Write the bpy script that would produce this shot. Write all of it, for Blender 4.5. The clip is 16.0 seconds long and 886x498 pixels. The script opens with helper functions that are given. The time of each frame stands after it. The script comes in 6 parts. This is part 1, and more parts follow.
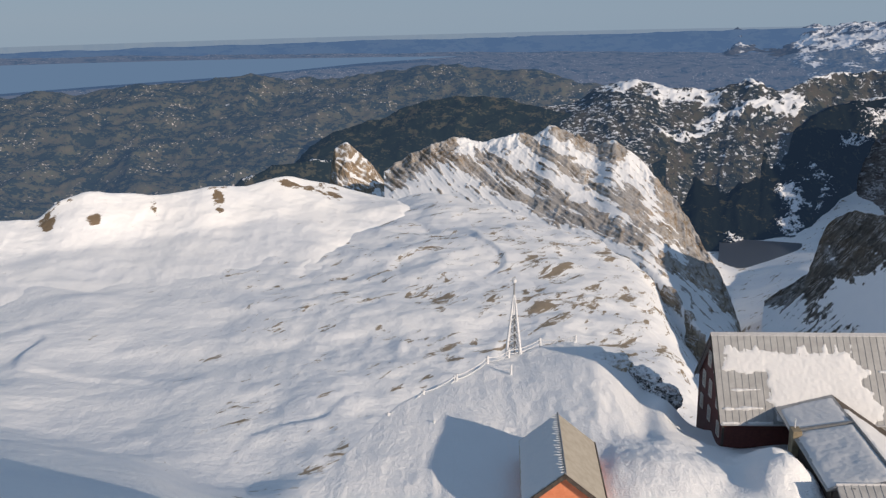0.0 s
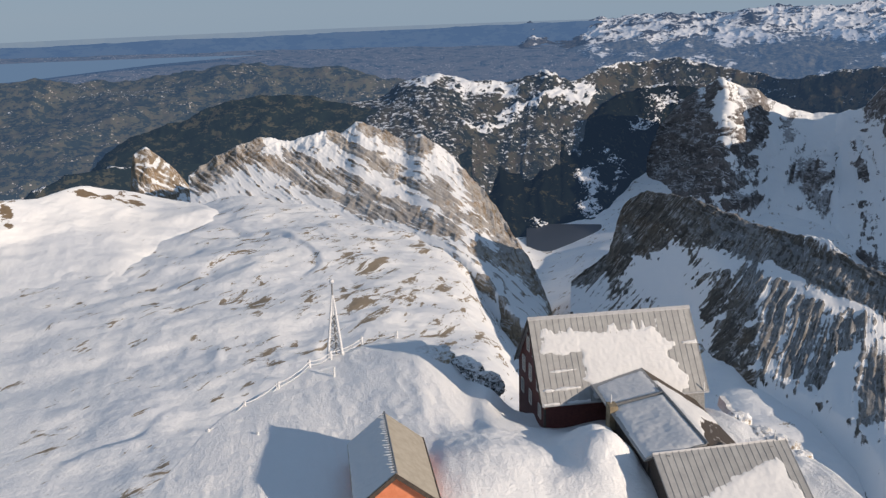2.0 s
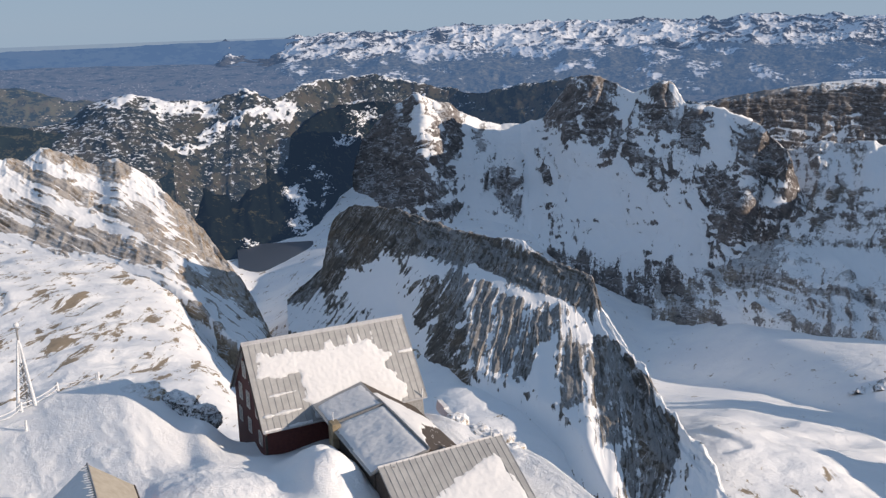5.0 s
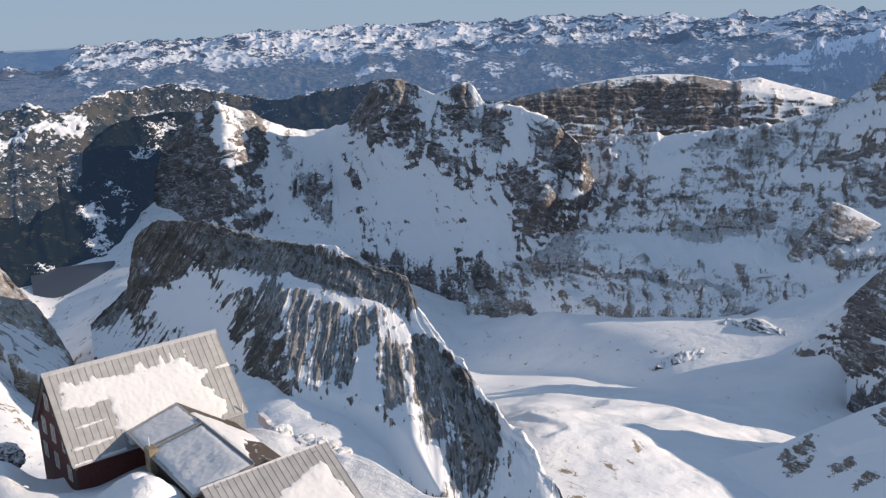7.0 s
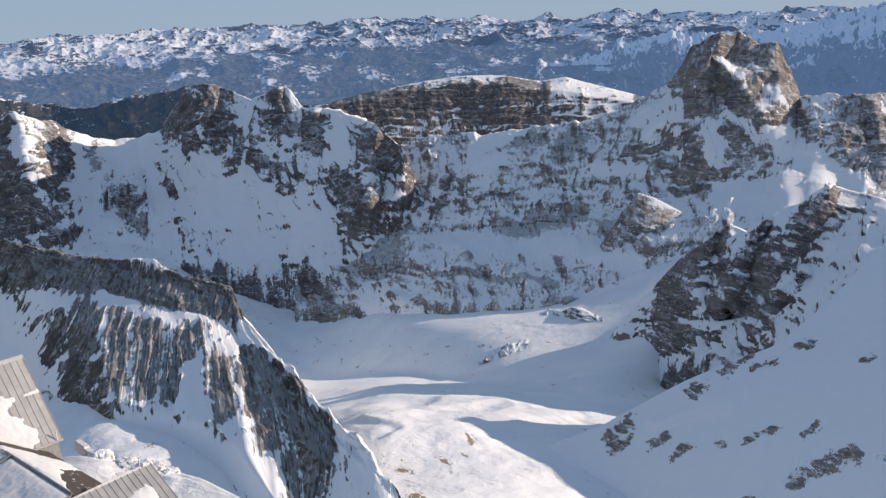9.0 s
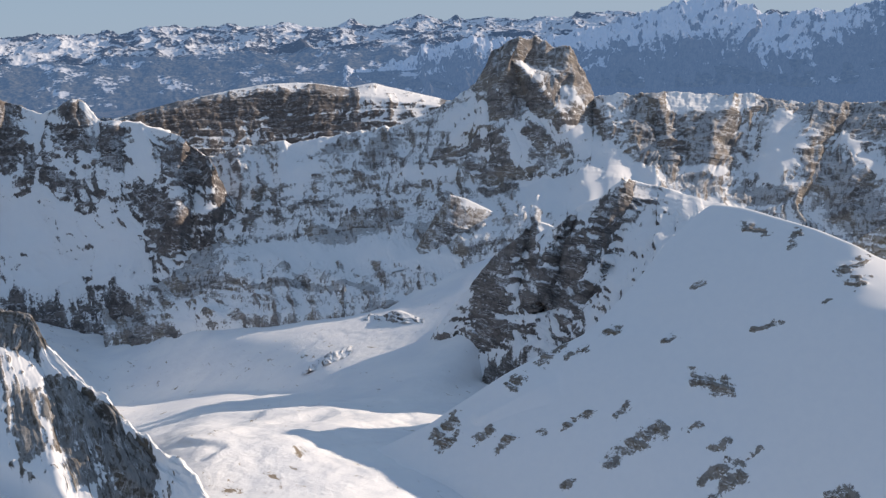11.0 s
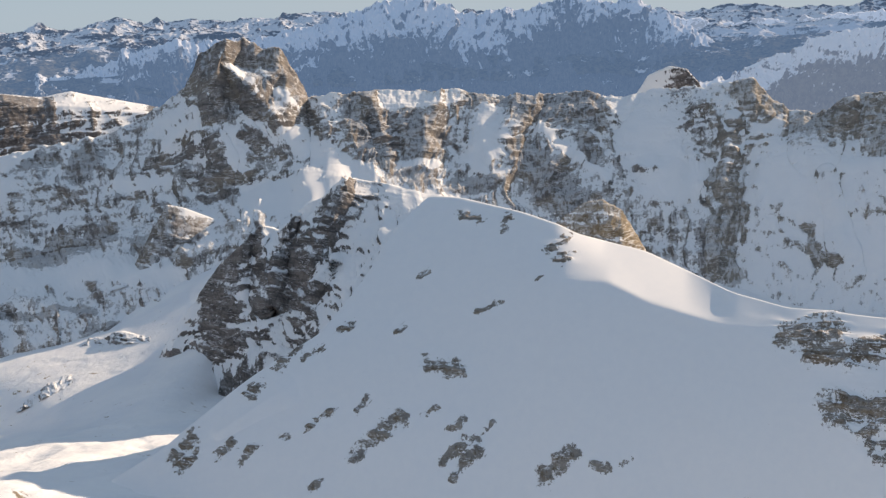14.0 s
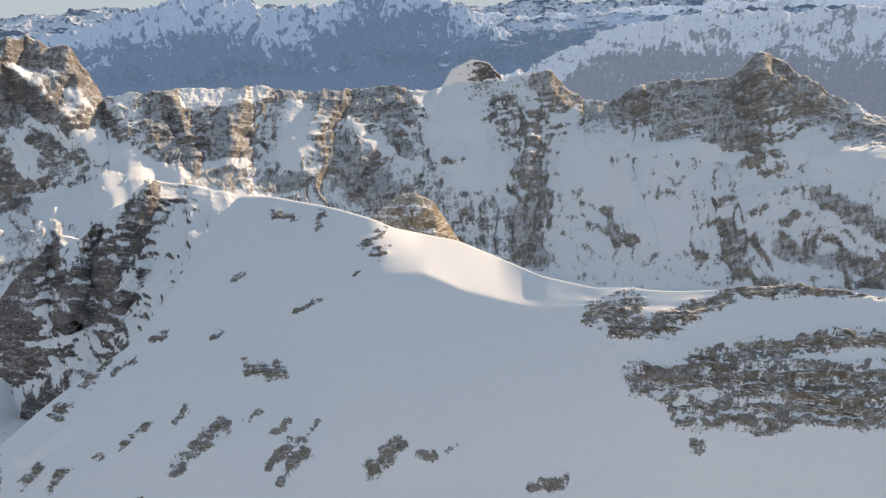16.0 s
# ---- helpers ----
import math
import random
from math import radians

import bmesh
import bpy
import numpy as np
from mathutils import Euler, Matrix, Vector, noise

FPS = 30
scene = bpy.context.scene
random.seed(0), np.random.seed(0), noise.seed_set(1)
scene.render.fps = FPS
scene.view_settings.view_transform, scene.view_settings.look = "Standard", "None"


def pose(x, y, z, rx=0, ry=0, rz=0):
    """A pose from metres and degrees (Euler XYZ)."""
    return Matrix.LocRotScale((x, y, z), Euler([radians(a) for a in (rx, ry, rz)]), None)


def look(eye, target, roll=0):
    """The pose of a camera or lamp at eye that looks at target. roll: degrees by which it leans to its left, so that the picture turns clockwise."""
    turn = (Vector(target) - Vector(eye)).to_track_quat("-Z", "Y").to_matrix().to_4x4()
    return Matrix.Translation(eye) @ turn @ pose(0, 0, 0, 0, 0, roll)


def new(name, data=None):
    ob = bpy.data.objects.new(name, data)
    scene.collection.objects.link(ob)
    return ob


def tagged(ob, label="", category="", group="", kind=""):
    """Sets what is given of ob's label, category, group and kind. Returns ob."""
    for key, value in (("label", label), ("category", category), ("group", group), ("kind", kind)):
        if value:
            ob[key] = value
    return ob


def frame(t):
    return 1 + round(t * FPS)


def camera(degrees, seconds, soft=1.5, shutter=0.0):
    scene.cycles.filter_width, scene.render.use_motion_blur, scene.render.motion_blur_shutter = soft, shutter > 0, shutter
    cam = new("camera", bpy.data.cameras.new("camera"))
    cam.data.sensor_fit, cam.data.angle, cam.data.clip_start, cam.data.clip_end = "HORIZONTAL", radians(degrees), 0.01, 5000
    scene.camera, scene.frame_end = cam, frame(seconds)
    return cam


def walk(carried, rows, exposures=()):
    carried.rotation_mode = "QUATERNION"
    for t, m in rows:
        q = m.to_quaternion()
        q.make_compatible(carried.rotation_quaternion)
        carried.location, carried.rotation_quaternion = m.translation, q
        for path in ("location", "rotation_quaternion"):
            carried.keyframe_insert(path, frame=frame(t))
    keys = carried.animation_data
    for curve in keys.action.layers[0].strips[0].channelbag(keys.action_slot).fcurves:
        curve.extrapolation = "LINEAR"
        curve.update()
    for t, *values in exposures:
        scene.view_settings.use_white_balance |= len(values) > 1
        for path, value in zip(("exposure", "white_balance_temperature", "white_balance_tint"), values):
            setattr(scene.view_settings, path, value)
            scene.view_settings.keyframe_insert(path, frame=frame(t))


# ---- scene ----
cam = camera(51.67, 16.0, soft=1.35)
# seconds, place, yaw, pitch and roll of a camera panned by hand on the summit terrace
PAN = [
    (0.0, -0.56, -2.26, 0.45, -0.09, -14.31, -0.71),
    (0.5, -0.63, -2.02, 0.43, -3.21, -14.47, -1.06),
    (1.0, -0.66, -1.61, 0.36, -6.21, -14.60, -1.34),
    (1.5, -0.66, -1.24, 0.31, -9.16, -14.69, -1.47),
    (2.0, -0.47, -0.90, 0.27, -12.01, -14.73, -1.46),
    (2.5, -0.31, -0.59, 0.24, -14.91, -14.71, -1.31),
    (3.0, -0.16, -0.30, 0.14, -17.91, -14.56, -0.96),
    (3.5, 0.02, 0.02, 0.01, -21.05, -14.37, -0.74),
    (4.0, 0.20, 0.31, -0.04, -24.19, -14.25, -0.73),
    (4.5, 0.41, 0.49, -0.08, -27.31, -14.14, -0.95),
    (7.0, 0.40, 0.39, -0.16, -42.43, -14.11, -2.09),
    (7.5, 0.49, 0.33, -0.21, -45.21, -14.19, -2.29),
    (8.0, 0.54, 0.33, -0.19, -47.98, -14.26, -2.33),
    (8.5, 0.59, 0.30, -0.17, -50.77, -14.31, -2.32),
    (9.0, 0.59, 0.24, -0.22, -53.63, -14.34, -2.27),
    (11.5, -0.07, 0.05, -0.08, -68.36, -14.50, -2.86),
    (12.0, -0.17, 0.01, -0.07, -71.30, -14.59, -3.04),
    (12.5, -0.29, -0.03, -0.09, -74.23, -14.71, -3.18),
    (13.0, -0.40, -0.04, -0.13, -77.12, -14.89, -3.20),
    (13.5, -0.44, 0.02, -0.13, -80.03, -15.07, -3.22),
    (14.0, -0.42, 0.07, -0.11, -82.93, -15.25, -3.17),
    (14.5, -0.39, 0.14, -0.05, -85.82, -15.41, -3.08),
    (15.0, -0.34, 0.18, 0.00, -88.79, -15.58, -2.95),
    (15.5, -0.28, 0.23, 0.06, -91.79, -15.83, -2.93),
    (16.0, -0.25, 0.22, 0.08, -94.85, -16.16, -3.07),
]
walk(cam, [(t, pose(x, y, z, 90 + pitch, 0, yaw) @ pose(0, 0, 0, 0, 0, roll)) for t, x, y, z, yaw, pitch, roll in PAN], exposures=[(0.0, -0.30, 6850, 16), (2.0, -0.28, 6850, 16), (4.5, -0.06, 6800, 17), (8.5, 0.04, 6750, 18), (12.5, 0.14, 7250, 18), (16.0, 0.42, 8300, 18)])

# ---- world and sun ----
SUN_BEARING, SUN_HEIGHT = 133.0, 17.8
world = bpy.data.worlds.new("sky")
scene.world = world
world.use_nodes = True
wn = world.node_tree
for n in list(wn.nodes):
    wn.nodes.remove(n)
w_out = wn.nodes.new("ShaderNodeOutputWorld")
w_bg = wn.nodes.new("ShaderNodeBackground")
w_sky = wn.nodes.new("ShaderNodeTexSky")
w_sky.sky_type = "NISHITA"
w_sky.sun_disc = False
w_sky.sun_elevation = radians(SUN_HEIGHT)
w_sky.sun_rotation = radians(SUN_BEARING)
w_sky.altitude = 2500
w_sky.air_density = 1.3
w_sky.dust_density = 0.1
w_sky.ozone_density = 2.0
w_bg.inputs["Strength"].default_value = 0.092
# a thin veil of high cloud over the clear sky, paler towards the horizon
w_veil = wn.nodes.new("ShaderNodeMix")
w_veil.data_type = "RGBA"
w_veil.inputs[0].default_value = 0.93
w_up = wn.nodes.new("ShaderNodeTexCoord")
w_split = wn.nodes.new("ShaderNodeSeparateXYZ")
w_low = wn.nodes.new("ShaderNodeMapRange")
w_low.interpolation_type = "SMOOTHSTEP"
w_low.inputs[1].default_value, w_low.inputs[2].default_value = 0.0, 0.30
w_tone = wn.nodes.new("ShaderNodeMix")
w_tone.data_type = "RGBA"
w_tone.inputs[6].default_value = (3.0, 4.5, 6.0, 1)
w_tone.inputs[7].default_value = (2.05, 3.2, 4.75, 1)
wn.links.new(w_up.outputs["Generated"], w_split.inputs[0])
wn.links.new(w_split.outputs[2], w_low.inputs[0])
wn.links.new(w_low.outputs[0], w_tone.inputs[0])
wn.links.new(w_tone.outputs[2], w_veil.inputs[7])
wn.links.new(w_sky.outputs[0], w_veil.inputs[6])
wn.links.new(w_veil.outputs[2], w_bg.inputs["Color"])
wn.links.new(w_bg.outputs[0], w_out.inputs["Surface"])

sun = new("sun", bpy.data.lights.new("sun", "SUN"))
sun.data.energy = 4.9
sun.data.angle = radians(0.55)
sun.data.color = (1.0, 0.88, 0.71)
sb, sh = radians(SUN_BEARING), radians(SUN_HEIGHT)
sun.matrix_world = look((200 * math.sin(sb) * math.cos(sh), 200 * math.cos(sb) * math.cos(sh), 200 * math.sin(sh)), (0, 0, 0))


# ---- materials ----
class Mat:
    """A small builder for node materials."""

    def __init__(self, name):
        self.m = bpy.data.materials.new(name)
        self.m.use_nodes = True
        self.t = self.m.node_tree
        self.b = self.t.nodes["Principled BSDF"]
        self.out = self.t.nodes["Material Output"]
        self.geo = self.t.nodes.new("ShaderNodeNewGeometry")

    def put(self, socket, value):
        if isinstance(value, bpy.types.NodeSocket):
            self.t.links.new(value, socket)
        elif isinstance(value, (tuple, list)) and len(value) == 3 and socket.type == "RGBA":
            socket.default_value = (*value, 1)
        else:
            socket.default_value = value

    def scaled(self, vec, s):
        n = self.t.nodes.new("ShaderNodeVectorMath")
        n.operation = "MULTIPLY"
        self.put(n.inputs[0], vec)
        n.inputs[1].default_value = s if isinstance(s, tuple) else (s, s, s)
        return n.outputs[0]

    def noise(self, scale, detail=4.0, rough=0.55, vec=None, distort=0.0):
        n = self.t.nodes.new("ShaderNodeTexNoise")
        n.inputs["Scale"].default_value = scale
        n.inputs["Detail"].default_value = detail
        n.inputs["Roughness"].default_value = rough
        n.inputs["Distortion"].default_value = distort
        self.put(n.inputs["Vector"], vec or self.geo.outputs["Position"])
        return n.outputs["Fac"]

    def math(self, op, a, b=0.0, clamp=False):
        n = self.t.nodes.new("ShaderNodeMath")
        n.operation, n.use_clamp = op, clamp
        self.put(n.inputs[0], a)
        self.put(n.inputs[1], b)
        return n.outputs[0]

    def attr(self, name):
        n = self.t.nodes.new("ShaderNodeAttribute")
        n.attribute_name = name
        return n.outputs["Fac"]

    def place(self, laid):
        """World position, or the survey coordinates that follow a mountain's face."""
        if not laid:
            return self.geo.outputs["Position"]
        n = self.t.nodes.new("ShaderNodeAttribute")
        n.attribute_name = "lay"
        return n.outputs["Vector"]

    def dot(self, vec, d):
        n = self.t.nodes.new("ShaderNodeVectorMath")
        n.operation = "DOT_PRODUCT"
        self.put(n.inputs[0], vec)
        n.inputs[1].default_value = d
        return n.outputs["Value"]

    def step(self, x, lo, hi, a=0.0, b=1.0):
        n = self.t.nodes.new("ShaderNodeMapRange")
        n.interpolation_type = "SMOOTHSTEP"
        self.put(n.inputs[0], x)
        for k, v in zip((1, 2, 3, 4), (lo, hi, a, b)):
            self.put(n.inputs[k], v)
        return n.outputs[0]

    def mix(self, f, a, b):
        n = self.t.nodes.new("ShaderNodeMix")
        n.data_type = "RGBA"
        self.put(n.inputs[0], f)
        self.put(n.inputs[6], a)
        self.put(n.inputs[7], b)
        return n.outputs[2]

    def bump(self, h, strength, dist):
        n = self.t.nodes.new("ShaderNodeBump")
        n.inputs["Strength"].default_value = strength
        n.inputs["Distance"].default_value = dist
        self.put(n.inputs["Height"], h)
        self.put(self.b.inputs["Normal"], n.outputs[0])

    def done(self, color, rough=0.6, metal=0.0, glow=None, shine=0.5):
        self.b.inputs["Specular IOR Level"].default_value = shine
        self.put(self.b.inputs["Base Color"], color)
        self.put(self.b.inputs["Roughness"], rough)
        self.put(self.b.inputs["Metallic"], metal)
        if glow:
            e = self.t.nodes.new("ShaderNodeEmission")
            e.inputs[0].default_value = (*glow[0], 1)
            mx = self.t.nodes.new("ShaderNodeMixShader")
            mx.inputs[0].default_value = glow[1]
            self.t.links.new(self.b.outputs[0], mx.inputs[1])
            self.t.links.new(e.outputs[0], mx.inputs[2])
            self.t.links.new(mx.outputs[0], self.out.inputs["Surface"])
        return self.m


SNOW_A, SNOW_B = (0.80, 0.82, 0.85), (0.88, 0.885, 0.89)
# haze colours mixed into far surfaces as emission; the second one sunward
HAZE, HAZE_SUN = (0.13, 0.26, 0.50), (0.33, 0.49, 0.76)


def snow_mat(name, spots=0.0, spot_scale=0.02, tint=(0.24, 0.18, 0.12), lean=(0.6, 0.8, 0.0), relief=0.5, near=False, pale=(SNOW_A, SNOW_B)):
    """Wind-packed snow; spots: how much bare rock breaks through it, in streaks along lean."""
    k = Mat(name)
    pos = k.geo.outputs["Position"]
    big, fine = k.noise(0.012, 5), k.noise(0.35, 6, 0.65)
    col = k.mix(k.step(big, 0.35, 0.65), *pale)
    if spots:
        along = k.dot(pos, lean)
        across = k.dot(pos, (-lean[1], lean[0], 0.0))
        c = k.t.nodes.new("ShaderNodeCombineXYZ")
        k.put(c.inputs[0], k.math("MULTIPLY", along, 0.32))
        k.put(c.inputs[1], across)
        k.put(c.inputs[2], k.dot(pos, (0, 0, 1.5)))
        field = k.math("ADD", k.math("MULTIPLY", k.noise(spot_scale, 9, 0.72, c.outputs[0], 0.4), 2.0), -0.5)
        where = k.step(k.noise(spot_scale * 0.22, 3), 0.36, 0.66)
        where = k.math("ADD", k.math("MULTIPLY", where, 0.16), k.math("MULTIPLY", k.attr("bare"), 0.40))
        rockness = k.step(k.math("ADD", field, where), 1.02 - spots, 1.10 - spots)
        rock = k.mix(k.noise(spot_scale * 6, 6, 0.7), tuple(v * 0.6 for v in tint), tint)
        col = k.mix(rockness, col, rock)
    if near:
        grit = k.noise(1.6, 6, 0.6, k.scaled(pos, (1.0, 0.45, 1.0)), 0.6)
        crust = k.math("ABSOLUTE", k.math("SUBTRACT", k.noise(2.6, 5, 0.62, k.scaled(pos, (0.5, 1.0, 1.0)), 0.8), 0.5))
        k.bump(k.math("ADD", grit, k.math("ADD", k.math("MULTIPLY", crust, -1.6), k.math("MULTIPLY", k.noise(7.0, 4, 0.6), 0.3))), relief, 0.26)
    else:
        k.bump(k.math("ADD", k.math("MULTIPLY", k.noise(0.09, 6, 0.6), 3.0), fine), relief, 0.6)
    return k.done(col, 0.8, shine=0.2)


def rock_mat(name, light=(0.30, 0.28, 0.25), dark=(0.13, 0.122, 0.115), grain=0.03, beds=(0.2, 0.1, 0.9), bed_scale=0.05, warm=None, soft=0.10, fine=1.0, dust=0.5, lines=0.5, laid=True):
    """Bedded limestone; the attribute bare is above nought where rock stands clear of the snow. fine: how ragged the edge is; dust: how much snow clings to rock ledges."""
    k = Mat(name)
    pos, nrm = k.place(laid), k.geo.outputs["Normal"]
    c = k.t.nodes.new("ShaderNodeCombineXYZ")
    k.put(c.inputs[0], k.dot(pos, (grain * 0.35, 0, 0)))
    k.put(c.inputs[1], k.dot(pos, (0, grain * 0.35, 0)))
    k.put(c.inputs[2], k.math("MULTIPLY", k.dot(k.geo.outputs["Position"], beds), bed_scale))
    bed = k.noise(1.0, 8, 0.7, c.outputs[0], 0.4)
    g1, g2 = k.noise(grain, 8, 0.65, pos), k.noise(grain * 4, 7, 0.7, pos)
    run = k.noise(grain * 3.0, 7, 0.7, k.scaled(pos, (1.0, 0.35, 1.0)), 0.3)
    clear = k.attr("bare")
    for field, amount in ((bed, 0.7), (g2, 1.1), (run, 1.4)):
        clear = k.math("ADD", clear, k.math("MULTIPLY", k.math("SUBTRACT", field, 0.5), amount * fine))
    snow = k.step(clear, -soft, soft, 1.0, 0.0)
    rock = k.mix(k.step(bed, 0.34, 0.66), dark, light)
    if warm:
        rock = k.mix(k.step(k.noise(grain * 0.5, 4, 0.55, pos), 0.46, 0.60, 0.0, 0.85), rock, warm)
    rock = k.mix(k.step(g2, 0.40, 0.70, 0.0, 0.45), rock, tuple(v * 0.6 for v in dark))
    # thin dark lines: joints, with crevice shade painted into the rock colour
    crevice_shade = k.math("ABSOLUTE", k.math("SUBTRACT", k.noise(grain * 1.3, 6, 0.6, k.scaled(pos, (1.0, 0.55, 1.0)), 0.6), 0.5))
    rock = k.mix(k.step(crevice_shade, 0.0, 0.03, 0.6, 0.0), rock, tuple(v * 0.45 for v in dark))
    ledge = k.math("ABSOLUTE", k.math("SUBTRACT", k.noise(2.0, 5, 0.55, c.outputs[0], 0.3), 0.5))
    rock = k.mix(k.math("MULTIPLY", k.step(ledge, 0.008, 0.035, lines, 0.0), k.step(g1, 0.44, 0.58)), rock, SNOW_A)
    shelf = k.math("ADD", k.dot(nrm, (0, 0, 1)), k.math("MULTIPLY", k.math("SUBTRACT", run, 0.5), 1.6))
    rock = k.mix(k.step(shelf, 0.66, 0.98, 0.0, dust), rock, SNOW_A)
    col = k.mix(snow, rock, k.mix(g1, SNOW_A, SNOW_B))
    relief = k.math("ADD", k.math("MULTIPLY", bed, 0.7), k.math("MULTIPLY", g2, 0.6))
    k.bump(k.math("MULTIPLY", relief, k.step(snow, 0.0, 1.0, 1.0, 0.12)), 0.6, 0.07 / grain)
    return k.done(col, k.step(snow, 0, 1, 0.9, 0.8), 0.0, None, 0.2)


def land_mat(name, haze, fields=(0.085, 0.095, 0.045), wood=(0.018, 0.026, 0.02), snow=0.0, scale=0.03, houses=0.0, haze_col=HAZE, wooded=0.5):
    """Far country: meadows, dark woods, a scatter of pale roofs and old snow on the tops, with haze mixed in as
    emission.
    """
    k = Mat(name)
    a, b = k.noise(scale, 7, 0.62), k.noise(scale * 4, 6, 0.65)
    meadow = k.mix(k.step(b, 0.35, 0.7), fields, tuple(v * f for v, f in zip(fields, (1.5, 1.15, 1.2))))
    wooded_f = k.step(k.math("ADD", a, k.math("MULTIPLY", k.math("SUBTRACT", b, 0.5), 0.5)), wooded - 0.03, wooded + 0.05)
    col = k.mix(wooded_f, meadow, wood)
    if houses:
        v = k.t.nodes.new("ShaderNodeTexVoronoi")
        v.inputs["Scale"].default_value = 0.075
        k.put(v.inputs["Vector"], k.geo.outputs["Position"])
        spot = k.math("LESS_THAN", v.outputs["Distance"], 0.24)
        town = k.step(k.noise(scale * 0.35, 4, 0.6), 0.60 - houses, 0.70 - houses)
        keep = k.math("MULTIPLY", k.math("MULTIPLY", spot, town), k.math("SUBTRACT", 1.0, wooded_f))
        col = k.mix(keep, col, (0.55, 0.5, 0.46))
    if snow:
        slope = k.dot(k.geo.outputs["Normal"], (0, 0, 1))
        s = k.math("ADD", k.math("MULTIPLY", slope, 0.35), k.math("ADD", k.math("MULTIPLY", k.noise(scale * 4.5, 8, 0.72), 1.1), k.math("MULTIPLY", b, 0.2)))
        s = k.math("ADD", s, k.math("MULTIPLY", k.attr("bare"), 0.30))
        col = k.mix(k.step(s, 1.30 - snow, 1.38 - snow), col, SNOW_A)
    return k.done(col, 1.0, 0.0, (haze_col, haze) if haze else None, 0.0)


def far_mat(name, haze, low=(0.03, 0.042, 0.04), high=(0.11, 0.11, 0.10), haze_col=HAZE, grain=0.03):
    """Far mountains with haze mixed in as emission: woods low down, rock, and snow where the attribute bare is above
    nought.
    """
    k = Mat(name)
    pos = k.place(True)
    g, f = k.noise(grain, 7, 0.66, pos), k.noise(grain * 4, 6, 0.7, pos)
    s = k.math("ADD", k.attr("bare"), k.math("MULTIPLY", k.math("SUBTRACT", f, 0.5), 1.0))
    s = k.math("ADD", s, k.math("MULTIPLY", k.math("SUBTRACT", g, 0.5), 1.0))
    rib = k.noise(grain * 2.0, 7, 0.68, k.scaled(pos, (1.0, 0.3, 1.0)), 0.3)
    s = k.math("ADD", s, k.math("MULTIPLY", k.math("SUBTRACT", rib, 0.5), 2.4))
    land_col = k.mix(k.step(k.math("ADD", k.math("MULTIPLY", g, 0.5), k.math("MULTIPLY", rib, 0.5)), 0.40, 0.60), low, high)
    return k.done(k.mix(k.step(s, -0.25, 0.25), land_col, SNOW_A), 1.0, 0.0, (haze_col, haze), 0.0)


M_GROUND = snow_mat("packed_snow_with_bare_rock", spots=0.25, spot_scale=0.075, tint=(0.36, 0.295, 0.22), relief=0.7)
M_SUMMIT = snow_mat("wind_crusted_snow", relief=0.5, near=True, pale=((0.86, 0.87, 0.885), (0.92, 0.92, 0.92)))
M_SHOULDER = rock_mat("smooth_shaded_snow_with_ledges", light=(0.26, 0.21, 0.16), dark=(0.11, 0.09, 0.07), grain=0.22, beds=(0.1, 0.1, 1.0), bed_scale=0.55, dust=0.15, lines=0.9, fine=1.7)
M_RIB = rock_mat("brown_bedded_rock_with_snow", light=(0.33, 0.27, 0.20), dark=(0.17, 0.13, 0.095), fine=0.8, dust=0.3, grain=0.04, beds=(0.9, 0.29, 0.31), bed_scale=0.10, warm=(0.30, 0.22, 0.145), lines=0.6)
M_DARKRIB = rock_mat("dark_bedded_rock_with_snow", light=(0.17, 0.155, 0.135), dark=(0.06, 0.055, 0.05), grain=0.09, beds=(0.66, -0.46, -0.6), bed_scale=0.22, dust=0.2, fine=0.6, lines=0.4, warm=(0.125, 0.10, 0.075))
M_BUTTRESS = rock_mat("grey_broken_rock_with_snow", light=(0.23, 0.207, 0.195), dark=(0.085, 0.078, 0.076), grain=0.08, beds=(0.4, -0.2, 0.9), bed_scale=0.14, dust=0.6)
M_WALL = rock_mat("grey_limestone_wall_with_snow", light=(0.285, 0.26, 0.245), dark=(0.11, 0.102, 0.10), grain=0.05, beds=(0.35, 0.1, 0.9), bed_scale=0.07, dust=0.45, fine=1.3, warm=(0.27, 0.23, 0.19))
M_CROWN = rock_mat("dusted_pale_rock", light=(0.37, 0.33, 0.285), dark=(0.19, 0.17, 0.15), grain=0.06, beds=(0.4, 0.1, 0.9), bed_scale=0.09, dust=0.5)
M_PEAK = rock_mat("pale_grey_peak_rock_with_snow", light=(0.22, 0.195, 0.185), dark=(0.085, 0.077, 0.076), grain=0.045, beds=(0.6, 0.1, 0.7), bed_scale=0.04, dust=0.35, fine=1.2)


# ---- numbers and grids ----
def lattice(ix, iy, iz):
    h = ix.astype(np.uint32) * np.uint32(374761393) + iy.astype(np.uint32) * np.uint32(668265263) + iz.astype(np.uint32) * np.uint32(2246822519)
    h = (h ^ (h >> np.uint32(13))) * np.uint32(1274126177)
    h = (h ^ (h >> np.uint32(16))) * np.uint32(2654435761)
    return (h >> np.uint32(8)).astype(np.float64) / 8388608.0 - 1.0


